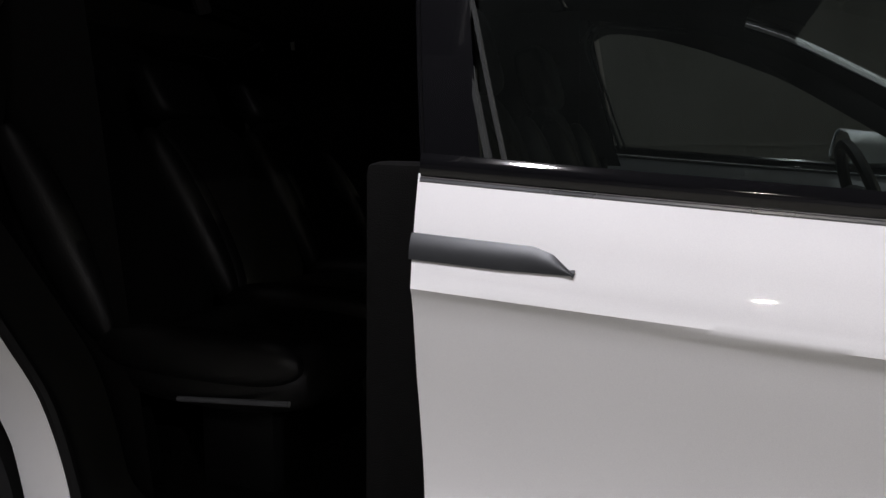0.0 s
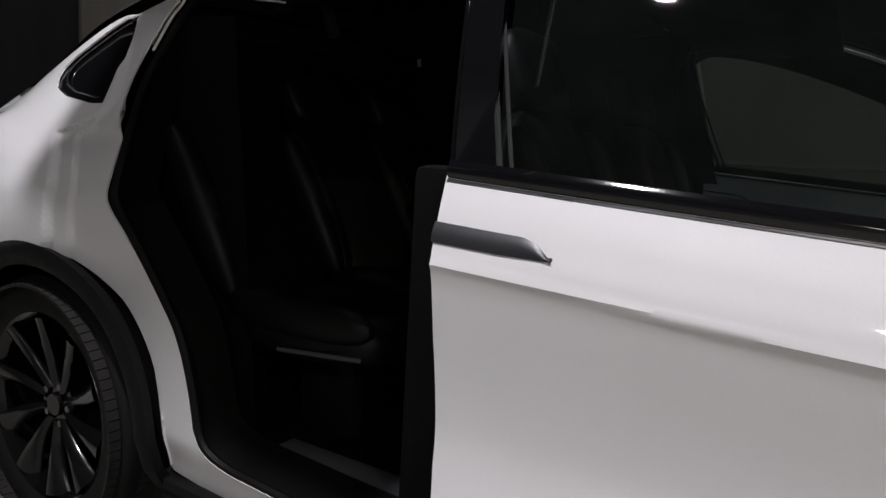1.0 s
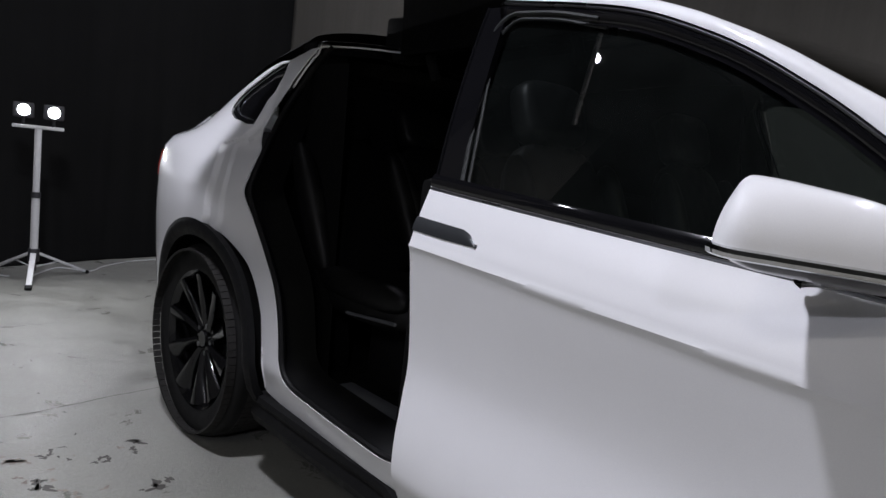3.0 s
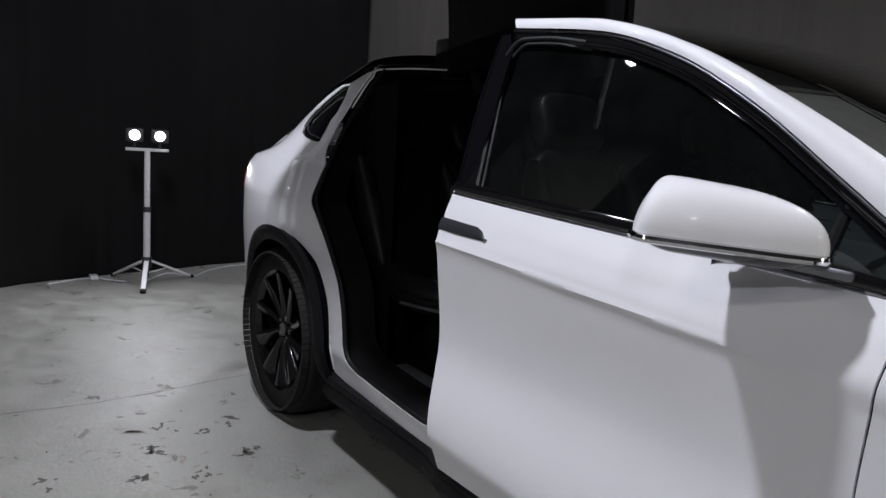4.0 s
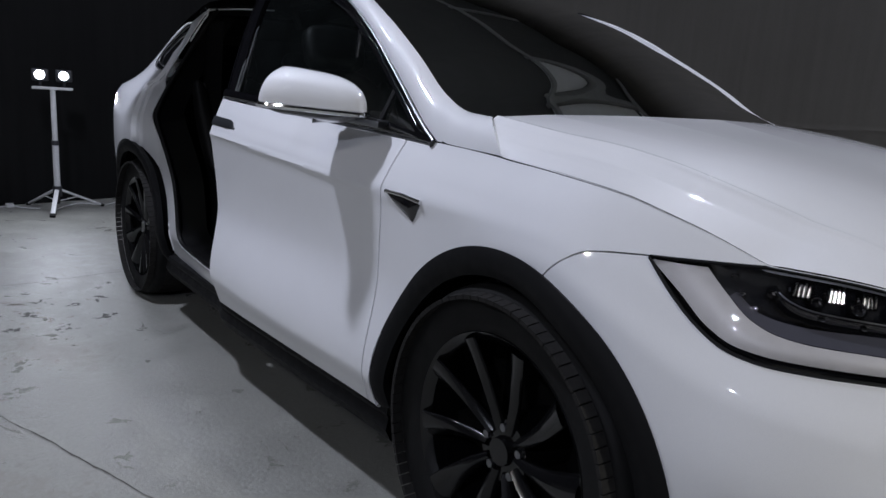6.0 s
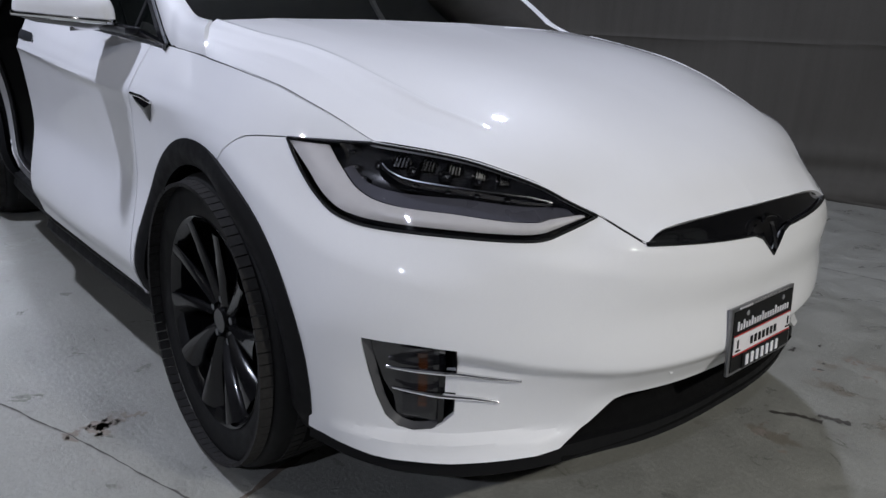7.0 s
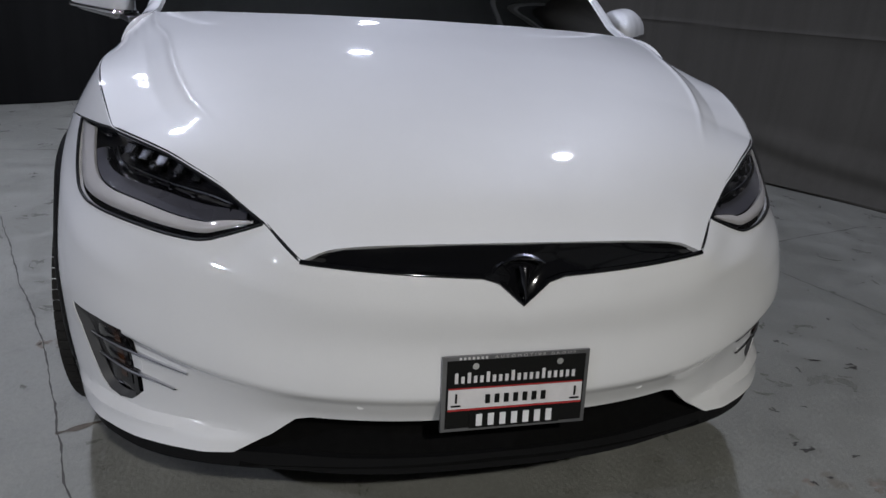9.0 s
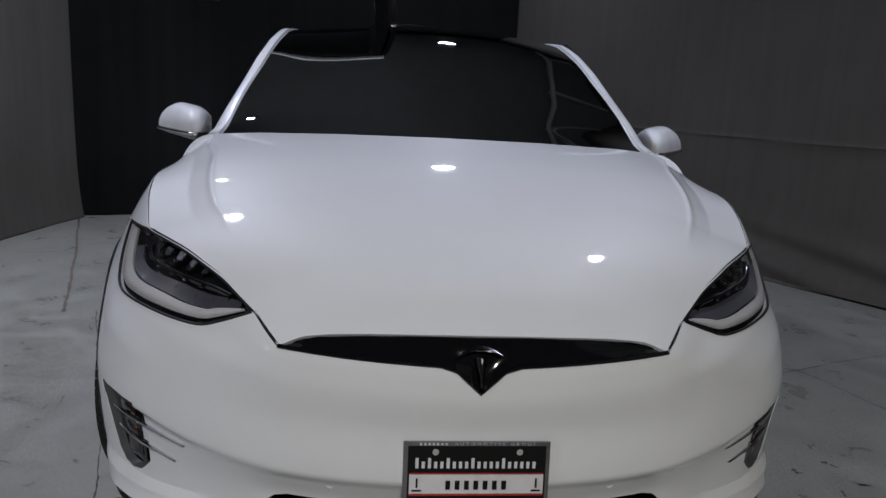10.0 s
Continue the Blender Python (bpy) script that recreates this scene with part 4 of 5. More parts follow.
def build_wheel(x, y, side):
    w = part("wheel", tube((0, -0.085, 0), (0, 0.10, 0), 0.075, sides=32), RIM_BLACK, car, "gloss black alloy wheel with ten broad spokes")
    w.location = (x, y, 0.378)
    R = 0.378
    # tyre: profile of radius and depth, the outer face at y = -0.14
    prof = [(0.262, -0.114), (0.275, -0.124), (0.300, -0.131), (0.335, -0.132), (0.358, -0.127), (0.372, -0.115), (0.377, -0.095), (0.378, 0), (0.377, 0.095), (0.372, 0.115), (0.335, 0.132), (0.275, 0.124), (0.262, 0.114)]
    rr, yy = pchip(range(len(prof)), [p[0] for p in prof]), pchip(range(len(prof)), [p[1] for p in prof])

    def tyre(u, v):
        r, d = rr(v * (len(prof) - 1)), yy(v * (len(prof) - 1))
        return Vector((r * math.cos(u * math.tau), d, r * math.sin(u * math.tau)))
    bm = grid(tyre, 96, 48)
    bmesh.ops.remove_doubles(bm, verts=bm.verts, dist=0.0005)
    bmesh.ops.recalc_face_normals(bm, faces=bm.faces)
    ty = part("tyre", bm, RUBBER, w, "black low-profile tyre")
    # tread blocks over the shoulder and the tread
    bm = bmesh.new()
    for k in range(84):
        a = k / 84 * math.tau
        for d0, d1, off in ((-0.110, -0.080, 0), (-0.074, -0.043, 0.5), (-0.036, 0.036, 0.2), (0.043, 0.074, 0.5), (0.080, 0.120, 0)):
            turn = Matrix.Rotation(-(a + off * math.tau / 84), 4, "Y")
            r = 0.3785 if abs(d0 + d1) < 0.18 else 0.3745
            add_box(bm, r - 0.008, d0, -0.0118, r + 0.0016, d1, 0.0118, turn=turn @ Matrix.Rotation(radians(0 if abs(d0 + d1) < 0.18 else (8 if d0 > 0 else -8)), 4, "Z"))
    tread = part("tread", bm, TREAD, ty, smooth=False)
    tread["kind"] = "stuff"
    # rim barrel and lip
    lip = [(0.265, 0.118), (0.250, 0.10), (0.245, -0.05), (0.250, -0.105), (0.262, -0.120), (0.272, -0.126), (0.276, -0.120), (0.270, -0.112)]
    bm = grid(lambda u, v: Vector((np.interp(v * 7, range(8), [p[0] for p in lip]) * math.cos(u * math.tau),
                                   np.interp(v * 7, range(8), [p[1] for p in lip]), np.interp(v * 7, range(8), [p[0] for p in lip]) * math.sin(u * math.tau))), 72, 7)
    bmesh.ops.remove_doubles(bm, verts=bm.verts, dist=0.0005)
    bmesh.ops.recalc_face_normals(bm, faces=bm.faces)
    part("rim", bm, RIM_BLACK, w)
    bm = bmesh.new()
    bmesh.ops.create_circle(bm, cap_ends=True, segments=48, radius=0.25, matrix=Matrix.Translation((0, 0.06, 0)) @ Matrix.Rotation(radians(90), 4, "X"))
    part("brake_disc", bm, CARPET, w)
    bm = bmesh.new()

    def spoke(u, v):
        # u along the spoke, v round its section; a ridged blade, one edge set back
        r = 0.050 + 0.207 * u
        half = 0.0150 + 0.004 * u + 0.019 * u ** 2.2
        tw = 0.15 * u ** 1.3
        c = v * math.tau
        px = half * math.cos(c)
        d = 0.012 * math.sin(c) + 0.010 * (1 - abs(math.cos(c))) * (math.sin(c) > 0) * (1 - 0.5 * u)
        depth = -0.076 - 0.034 * u ** 0.8 + 0.016 * math.cos(c) * u
        return Vector((r * math.cos(tw) - px * math.sin(tw), depth - d, r * math.sin(tw) + px * math.cos(tw)))
    sp = grid(spoke, 16, 16, bm)
    bmesh.ops.remove_doubles(sp, verts=sp.verts, dist=0.0004)
    bmesh.ops.recalc_face_normals(sp, faces=sp.faces)
    first = part("spoke", sp, RIM_BLACK, w)
    for k in range(1, 10):
        o = new("spoke", first.data)
        o.parent = w
        o.rotation_euler = (0, k * math.tau / 10, 0)
    part("hub_cap", add_tube(bmesh.new(), (0, -0.100, 0), (0, -0.06, 0), 0.031, 0.040, sides=32), RIM_BLACK, w)
    for k in range(5):
        a = k / 5 * math.tau + 0.3
        part("lug_nut", tube((0.057 * math.cos(a), -0.094, 0.057 * math.sin(a)), (0.057 * math.cos(a), -0.05, 0.057 * math.sin(a)), 0.010, sides=6), DARK_CHROME, w, smooth=False)
    if side > 0:
        w.rotation_euler = (0, 0, math.pi)
    return w


def build_wheels():
    a = build_wheel(0, -0.822, -1)
    copy_thing(a, pose(-2.965, -0.82, 0.378, 0, 18, 0))
    copy_thing(a, pose(0, 0.822, 0.378, 0, 0, 174))
    copy_thing(a, pose(-2.965, 0.82, 0.378, 0, 30, 180))
    # the front wheel stands a little further out, turned slightly
    a.location, a.rotation_euler, a.scale = (0.03, -0.843, 0.388), (0, 0, radians(-1.5)), (1.028, 1, 1.028)
    for k in (0, 1):
        cx, cz = ARCH[k]

        def trim():
            # black moulding round the arch
            def f(u, v):
                a = math.pi * (1.08 - 1.17 * u)
                a = max(min(a, math.pi + 0.13), -0.25)
                r = ARCH_R + 0.008 - 0.066 * v
                s, z = cx + r * math.cos(a), cz + r * math.sin(a)
                zz = max(z, 0.24)
                return skin(s, zz, 0.003 + 0.012 * math.exp(-((s - 0.22) / 0.10) ** 2) + 0.006 * math.sin(math.pi * min(v * 1.2, 1)) - 0.03 * max(0, v - 0.8) - 0.05 * max(0, (0.34 - z) / 0.1))
            bm = grid(f, 70, 8)
            bmesh.ops.recalc_face_normals(bm, faces=bm.faces)
            if sum(g.normal.y for g in bm.faces) > 0:
                bmesh.ops.reverse_faces(bm, faces=bm.faces)
            return hem(bm, 0.03)
        both("arch_trim", trim, BLACK_TRIM, car, "matt black wheel arch moulding")

        def liner():
            def f(u, v):
                a = math.pi * (1.12 - 1.24 * u)
                r = ARCH_R - 0.03
                s, z = cx + r * math.cos(a), max(cz + r * math.sin(a), 0.15)
                o = skin(min(s, 0.45), max(z, 0.3), -0.03)
                return Vector((s, o.y + (-0.55 - o.y) * v, z))
            return grid(f, 40, 4)
        both("wheel_liner", liner, CARPET, car)


def build_lamps_and_nose():
    low, top = route(LAMP_LOW), route([(0.35, 0.912)] + LAMP_TOP)
    cover = lambda u, v: low(u) * (1 - v) + top(u) * v

    def bowl(u, v, depth):
        s, z = cover(u, v)
        return skin(s, z, -depth)

    for k in (0, 1):
        flip = (lambda bm: bm) if k == 0 else mirrored
        # the lamp's housing lies behind its clear cover
        head = part("headlight", flip(hem(grid(lambda u, v: bowl(u, v, 0.024 + 0.035 * math.sin(math.pi * v) * math.sin(math.pi * u)), 70, 20), 0.01)),
                    LAMP_DARK, car, "headlight with a dark bezel and milky light guide")
        inner = route([(0.352, 0.907), (0.42, 0.858), (0.478, 0.812), (0.53, 0.788), (0.60, 0.778), (0.768, 0.772), (0.93, 0.768), (0.962, 0.770), (0.995, 0.778), (1.07, 0.799)], True)
        guide_top = route([(0.455, 0.907), (0.500, 0.868), (0.548, 0.832), (0.595, 0.814), (0.65, 0.806), (0.768, 0.800), (0.93, 0.789), (0.955, 0.789), (0.985, 0.795), (1.06, 0.803)], True)
        strip_top = route([(0.462, 0.907), (0.510, 0.871), (0.560, 0.840), (0.61, 0.830), (0.66, 0.826), (0.768, 0.824), (0.90, 0.815), (0.955, 0.812), (0.985, 0.812), (1.05, 0.808)], True)
        part("light_guide", flip(hem(grid(lambda u, v: skin(*(inner(u) * (1 - v) + guide_top(u) * v), -0.006 + 0.004 * math.sin(math.pi * v)), 70, 6), 0.006)), DRL_GREY, head,
             "milky grey daytime running light guide")
        part("reflector_strip", flip(hem(grid(lambda u, v: skin(*(guide_top(0.10 + 0.88 * u) * (1 - v) + strip_top(0.10 + 0.88 * u) * v), -0.012 - 0.016 * v), 50, 4), 0.006)), LAMP_BLUEGREY, head)
        # dark shelf across the chamber with a bright edge
        ledge = route([(0.585, 0.880), (0.601, 0.869), (0.652, 0.855), (0.72, 0.849), (0.777, 0.845), (0.868, 0.838), (0.941, 0.832), (1.0, 0.822)], True)
        part("inner_shelf", flip(hem(grid(lambda u, v: skin(*(ledge(u) - np.array((0, 0.020 * v))), -0.022 - 0.014 * v), 40, 4), 0.01)), BLACK_GLOSS, head, "gloss black shelf inside the lamp")
        part("shelf_edge", flip(add_sweep(bmesh.new(), [skin(*ledge(u), -0.021) for u in np.linspace(0, 1, 40)], 0.0016, 6)), DARK_CHROME, head)
        # reflector cups with upright fins above the shelf, small chrome lens glints below it
        rng = random.Random(11)
        for s, z, w in ((0.625, 0.884, 0.040), (0.690, 0.880, 0.036), (0.755, 0.876, 0.036), (0.820, 0.868, 0.030), (0.880, 0.860, 0.026)):
            cup = part("reflector_cup", flip(hem(grid(lambda u, v: skin(s + (u - 0.5) * w, z + (v - 0.5) * 0.020, -0.030 - 0.014 * math.sin(math.pi * u) * math.sin(math.pi * v)), 10, 8), 0.004)), LAMP_CHROME, head, "smoked chrome reflector cup")
            for k in range(4):
                q = s + (k - 1.5) * w / 4.5
                a, b = skin(q, z - 0.009, -0.026), skin(q + 0.003, z + 0.009, -0.027)
                part("fin", flip(tube(a, b, 0.0016 + 0.0012 * rng.random(), sides=6)), LAMP_FIN, cup)
        for s, z in ((0.500, 0.895), (0.520, 0.868), (0.548, 0.848), (0.668, 0.842), (0.747, 0.834), (0.816, 0.830), (0.890, 0.824)):
            lens = bmesh.new()
            bmesh.ops.create_uvsphere(lens, u_segments=12, v_segments=8, radius=0.006, matrix=Matrix.Translation(skin(s, z, -0.030)) @ Matrix.Diagonal((1.3, 1.3, 0.7, 1)))
            part("lens", flip(lens), CHROME, head)
        # dark projector lenses, each with an off-centre chrome bead as its glint
        for s, z, r in ((0.655, 0.866, 0.013), (0.735, 0.860, 0.015), (0.812, 0.853, 0.012), (0.572, 0.872, 0.010)):
            lens = bmesh.new()
            bmesh.ops.create_uvsphere(lens, u_segments=14, v_segments=9, radius=r, matrix=Matrix.Translation(skin(s, z, -0.034)))
            eye = part("projector_lens", flip(lens), BLACK_GLOSS, head, "dark projector lens with a chrome bead as its glint")
            core = bmesh.new()
            bmesh.ops.create_icosphere(core, subdivisions=1, radius=r * 0.5, matrix=Matrix.Translation(skin(s + 0.006, z + 0.004, -0.024)))
            part("lens_glint", flip(core), CHROME, eye, smooth=False)
        glass = part("clear_cover", flip(grid(lambda u, v: bowl(u, v, -0.001 - 0.002 * math.sin(math.pi * v)), 70, 14)), LAMP_GLASS, head, "clear lamp cover")
        glass.visible_shadow = False
        bm = add_sweep(bmesh.new(), [skin(*low(u), -0.001) for u in np.linspace(0, 1, 90)], 0.0035, 6)
        part("lamp_seal", flip(bm), SEAL, head)
        bm = add_sweep(bmesh.new(), [skin(*top(u), -0.001) for u in np.linspace(0, 1, 90)], 0.003, 6)
        part("lamp_seal", flip(bm), SEAL, head)

    # dark strip across the nose
    top, low = route([(s, z - 0.003) for s, z in STRIP_TOP]), route([(s, z + 0.003) for s, z in STRIP_LOW])

    def strip(u, v):
        a = abs(2 * u - 1)
        t, b = top(1 - a), low(1 - a)
        s, z = b * (1 - v) + t * v
        p = skin(s, z, -0.012 - 0.010 * math.sin(math.pi * v) * (1 - a) ** 0.3)
        return Vector((p.x, -p.y if u > 0.5 else p.y, p.z))
    part("nose_strip", grid(strip, 160, 8), BLACK_GLOSS, car, "gloss black strip across the nose")

    def edge(u, v):
        a = abs(2 * u - 1)
        s, z = low(1 - a)
        p = skin(s, z - 0.004 + 0.008 * v, 0.002 + 0.003 * math.sin(math.pi * v))
        return Vector((p.x, -p.y if u > 0.5 else p.y, p.z))
    part("strip_moulding", hem(grid(edge, 160, 3), 0.01), BLACK_GLOSS, car)
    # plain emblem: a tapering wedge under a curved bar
    emblem = part("emblem", hem(grid(lambda u, v: skin(S_NOSE, 0.692 + 0.062 * v, 0.004) + Vector((0.006 * math.sin(math.pi * u), (u - 0.5) * (0.004 + 0.020 * v), 0)), 8, 10), 0.006), EMBLEM_DARK, car, "dark gloss wedge emblem under a curved bar")
    part("emblem_bar", hem(grid(lambda u, v: skin(S_NOSE, 0.768 - 0.010 * (2 * u - 1) ** 2 + 0.010 * (v - 0.5) * (1 - 0.5 * abs(2 * u - 1)), 0.004) + Vector((0.004 * math.sin(math.pi * v), (u - 0.5) * 0.088, 0)), 24, 4), 0.006), EMBLEM_DARK, emblem)

    # lower grille and lip
    def grille(u, v):
        a = 2 * u - 1
        s = S_NOSE - abs(a) * (S_NOSE - 1.05)
        p = skin(s, 0.30, 0)
        z = 0.272 + 0.148 * v
        d = 0.0 - 0.05 * min(v * 2.5, 1)
        x, y, nx, ny = plan(s)
        q = Vector((p.x + nx * d, p.y + ny * d, z))
        return Vector((q.x, q.y if a < 0 else -q.y, q.z))
    part("lower_grille", grid(grille, 90, 14), CARPET, car, "matt black lower grille")

    lower_edge = pchip([0.47, 0.6, 0.78, 1.04, 1.12, 1.3, S_NOSE], [0.302, 0.293, 0.289, 0.300, 0.299, 0.292, 0.288])

    def lip(u, v):
        a = 2 * u - 1
        s = S_NOSE - abs(a) * (S_NOSE - 0.47)
        x, y, nx, ny = plan(s)
        low = lower_edge(s)
        o = skin(s, low)
        ring = [(-0.12, -0.042), (-0.010, -0.042), (0.0, -0.034), (-0.004, 0.003), (-0.12, 0.003)]
        dd, dz = [np.interp(v * 4, range(5), [r[i] for r in ring]) for i in (0, 1)]
        dd -= 0.012 * min(max((1.10 - s) / 0.12, 0), 1)
        return Vector((o.x + nx * dd, (o.y + ny * dd) * (1 if a < 0 else -1), low + dz))
    part("front_lip", grid(lip, 120, 12), BLACK_TRIM, car, "matt black front spoiler lip")


def build_fog(k):
    flip = (lambda bm: bm) if k == 0 else mirrored
    n = len(FOG)
    bm = bmesh.new()
    outer = [bm.verts.new(skin(s, z, -0.002)) for s, z in FOG]
    cx, cz = sum(p[0] for p in FOG) / n, sum(p[1] for p in FOG) / n
    inner = [bm.verts.new(skin(cx + (s - cx) * 0.9, cz + (z - cz) * 0.93, -0.05)) for s, z in FOG]
    for i in range(n):
        bm.faces.new((outer[i], outer[(i + 1) % n], inner[(i + 1) % n], inner[i]))
    bm.faces.new(inner[::-1])
    pod = part("fog_lamp", flip(bm), BLACK_TRIM, car, "fog lamp pocket with chrome blades", smooth=False)
    left = route([(0.616, 0.555), (0.628, 0.482), (0.642, 0.424), (0.660, 0.380), (0.684, 0.357), (0.716, 0.349), (0.766, 0.357)], True)
    part("pocket_edge", flip(hem(grid(lambda u, v: skin(*(left(u) + np.array((0.010 * (1 - 0.7 * u), 0.010 * u)) * v), -0.002 - 0.016 * v), 40, 4), 0.006)), POCKET_GREY, pod, "dark satin pocket edge")
    # smoked cover from the pocket's edge to a dark divider
    inner = route([(0.626, 0.553), (0.637, 0.482), (0.650, 0.424), (0.667, 0.386), (0.690, 0.367), (0.764, 0.366)], True)
    right = lambda v: np.array((0.768 - 0.004 * v, 0.366 + 0.186 * v))

    def cover(u, v):
        a = inner(0.9 * (1 - v) if v < 1 else 0.0)
        return np.array((a[0] + (right(v)[0] - a[0]) * u, 0.366 + 0.186 * v if v > 0.25 else a[1] + (right(v)[1] - a[1]) * u))
    lens = part("fog_cover", flip(hem(grid(lambda u, v: skin(*cover(u, v), -0.017 + 0.005 * math.sin(math.pi * u)), 24, 24), 0.016)), SMOKED, pod, "smoked fog lamp cover")
    for z0, z1 in ((0.500, 0.545), (0.440, 0.488), (0.384, 0.428)):
        part("reflector", flip(hem(grid(lambda u, v: skin(0.690 + 0.062 * u, z0 + (z1 - z0) * v, -0.0105 + 0.002 * math.sin(math.pi * u)), 8, 6), 0.003)), LAMP_DARK, lens)
    part("marker", flip(hem(grid(lambda u, v: skin(0.722 + 0.018 * u, 0.40 + 0.13 * v, -0.0085), 4, 8), 0.002)), AMBER, pod, "amber side marker")
    part("divider", flip(hem(grid(lambda u, v: skin(0.765 + 0.012 * u, 0.356 + 0.194 * v, -0.006), 3, 16), 0.02)), BLACK_GLOSS, pod)
    for pts in ([(0.660, 0.494), (0.731, 0.490), (0.783, 0.490), (0.854, 0.482), (0.936, 0.471)], [(0.672, 0.446), (0.72, 0.440), (0.768, 0.436), (0.833, 0.430), (0.893, 0.419)]):
        way = route(pts, True)
        bm = grid(lambda u, v: skin(way(u)[0], way(u)[1] + (0.0080 - 0.005 * u) * min(1, 0.35 + 1.6 * u) * math.sin(v * math.tau), 0.003 + (0.010 - 0.006 * u) * min(1, 0.3 + 1.6 * u) * math.cos(v * math.tau) - 0.012 * max(0, 0.4 - u)), 30, 8)
        part("chrome_blade", flip(bm), CHROME, pod, "slim chrome blade")
    part("white_insert", flip(hem(grid(lambda u, v: skin(0.778 + 0.030 * u, 0.441 + 0.046 * v, -0.003 + 0.0035 * u), 10, 5), 0.02)), PAINT, pod, "white panel between the blades")


def build_plate():
    frame_ob = part("plate_frame", box(-0.008, -0.1575, -0.0825, 0.0, 0.1575, 0.0825, bevel=0.002), PLATE_FRAME, car, "dealer plate in a grey metal frame")
    frame_ob.matrix_basis = pose(1.008, 0.0, 0.49, 0, -5, 0)
    def slab(name, y0, z0, y1, z1, m, x=0.0, label=""):
        return part(name, box(x, y0, z0, x + 0.002, y1, z1), m, frame_ob, label, smooth=False)
    slab("plate", -0.148, -0.074, 0.148, 0.074, PLATE_BLACK)
    slab("white_band", -0.144, -0.030, 0.144, 0.012, PLATE_WHITE, 0.002, "white band of the plate")
    slab("red_line", -0.144, -0.0345, 0.144, -0.0312, PLATE_RED, 0.002)
    slab("red_line", -0.144, 0.0132, 0.144, 0.0152, PLATE_RED, 0.002)
    def letters(y0, y1, z0, z1, n, m, x, ragged=0.0):
        """A line of writing as plain bars, one for each letter."""
        step = (y1 - y0) / n
        for k in range(n):
            h = (z1 - z0) * (1 - ragged * (0 if k in (0, 2, 5, 9, 14) else 1))
            slab("text_bar", y0 + step * (k + 0.16), z0, y0 + step * (k + 0.66), z0 + h, m, x)
    letters(-0.134, 0.130, 0.026, 0.048, 20, PLATE_WHITE, 0.0022, 0.35)
    letters(-0.070, 0.070, -0.020, -0.001, 7, PLATE_BLACK, 0.0045)
    slab("text_panel", -0.098, -0.0745, 0.098, -0.037, PLATE_BLACK, 0.003)
    letters(-0.088, 0.088, -0.069, -0.043, 7, PLATE_BRIGHT, 0.0052)
    letters(-0.125, -0.062, 0.0757, 0.0803, 7, PLATE_WHITE, 0.0003)
    font = bpy.data.curves.new("words", "FONT")
    font.body, font.size, font.space_character = "AUTOMOTIVE GROUP", 0.0085, 1.75
    font.align_y = "CENTER"
    flat_text = bpy.data.objects.new("words", font)
    scene.collection.objects.link(flat_text)
    bpy.context.view_layer.update()
    me = bpy.data.meshes.new_from_object(flat_text.evaluated_get(bpy.context.evaluated_depsgraph_get()))
    bpy.data.objects.remove(flat_text)
    words = bmesh.new()
    words.from_mesh(me)
    wide = max(v.co.x for v in words.verts)
    words.transform(Matrix.Translation((0.0006, -0.050, 0.078)) @ Matrix(((0, 0, 1, 0), (1, 0, 0, 0), (0, 1, 0, 0), (0, 0, 0, 1))) @ Matrix.Diagonal((0.175 / wide, 1, 1, 1)))
    part("frame_words", words, PLATE_WHITE, frame_ob, "white words on the frame", smooth=False)
    for y in (-0.128, 0.128):
        slab("text_bar", y - 0.010, -0.024, y + 0.010, -0.021, PLATE_BLACK, 0.0045)
        slab("text_bar", y - 0.002, -0.016, y + 0.002, 0.004, PLATE_BLACK, 0.0045)
    for y in (-0.09, 0.09):
        part("screw", tube((0.001, y, 0.062), (0.005, y, 0.062), 0.007), CHROME, frame_ob)
    for y in (-0.31, 0.31):
        p = skin(s_at(0.31), 0.452, 0)
        part("parking_sensor", tube((p.x - 0.006, y, p.z), (p.x - 0.0035, y, p.z), 0.010), PAINT, car)


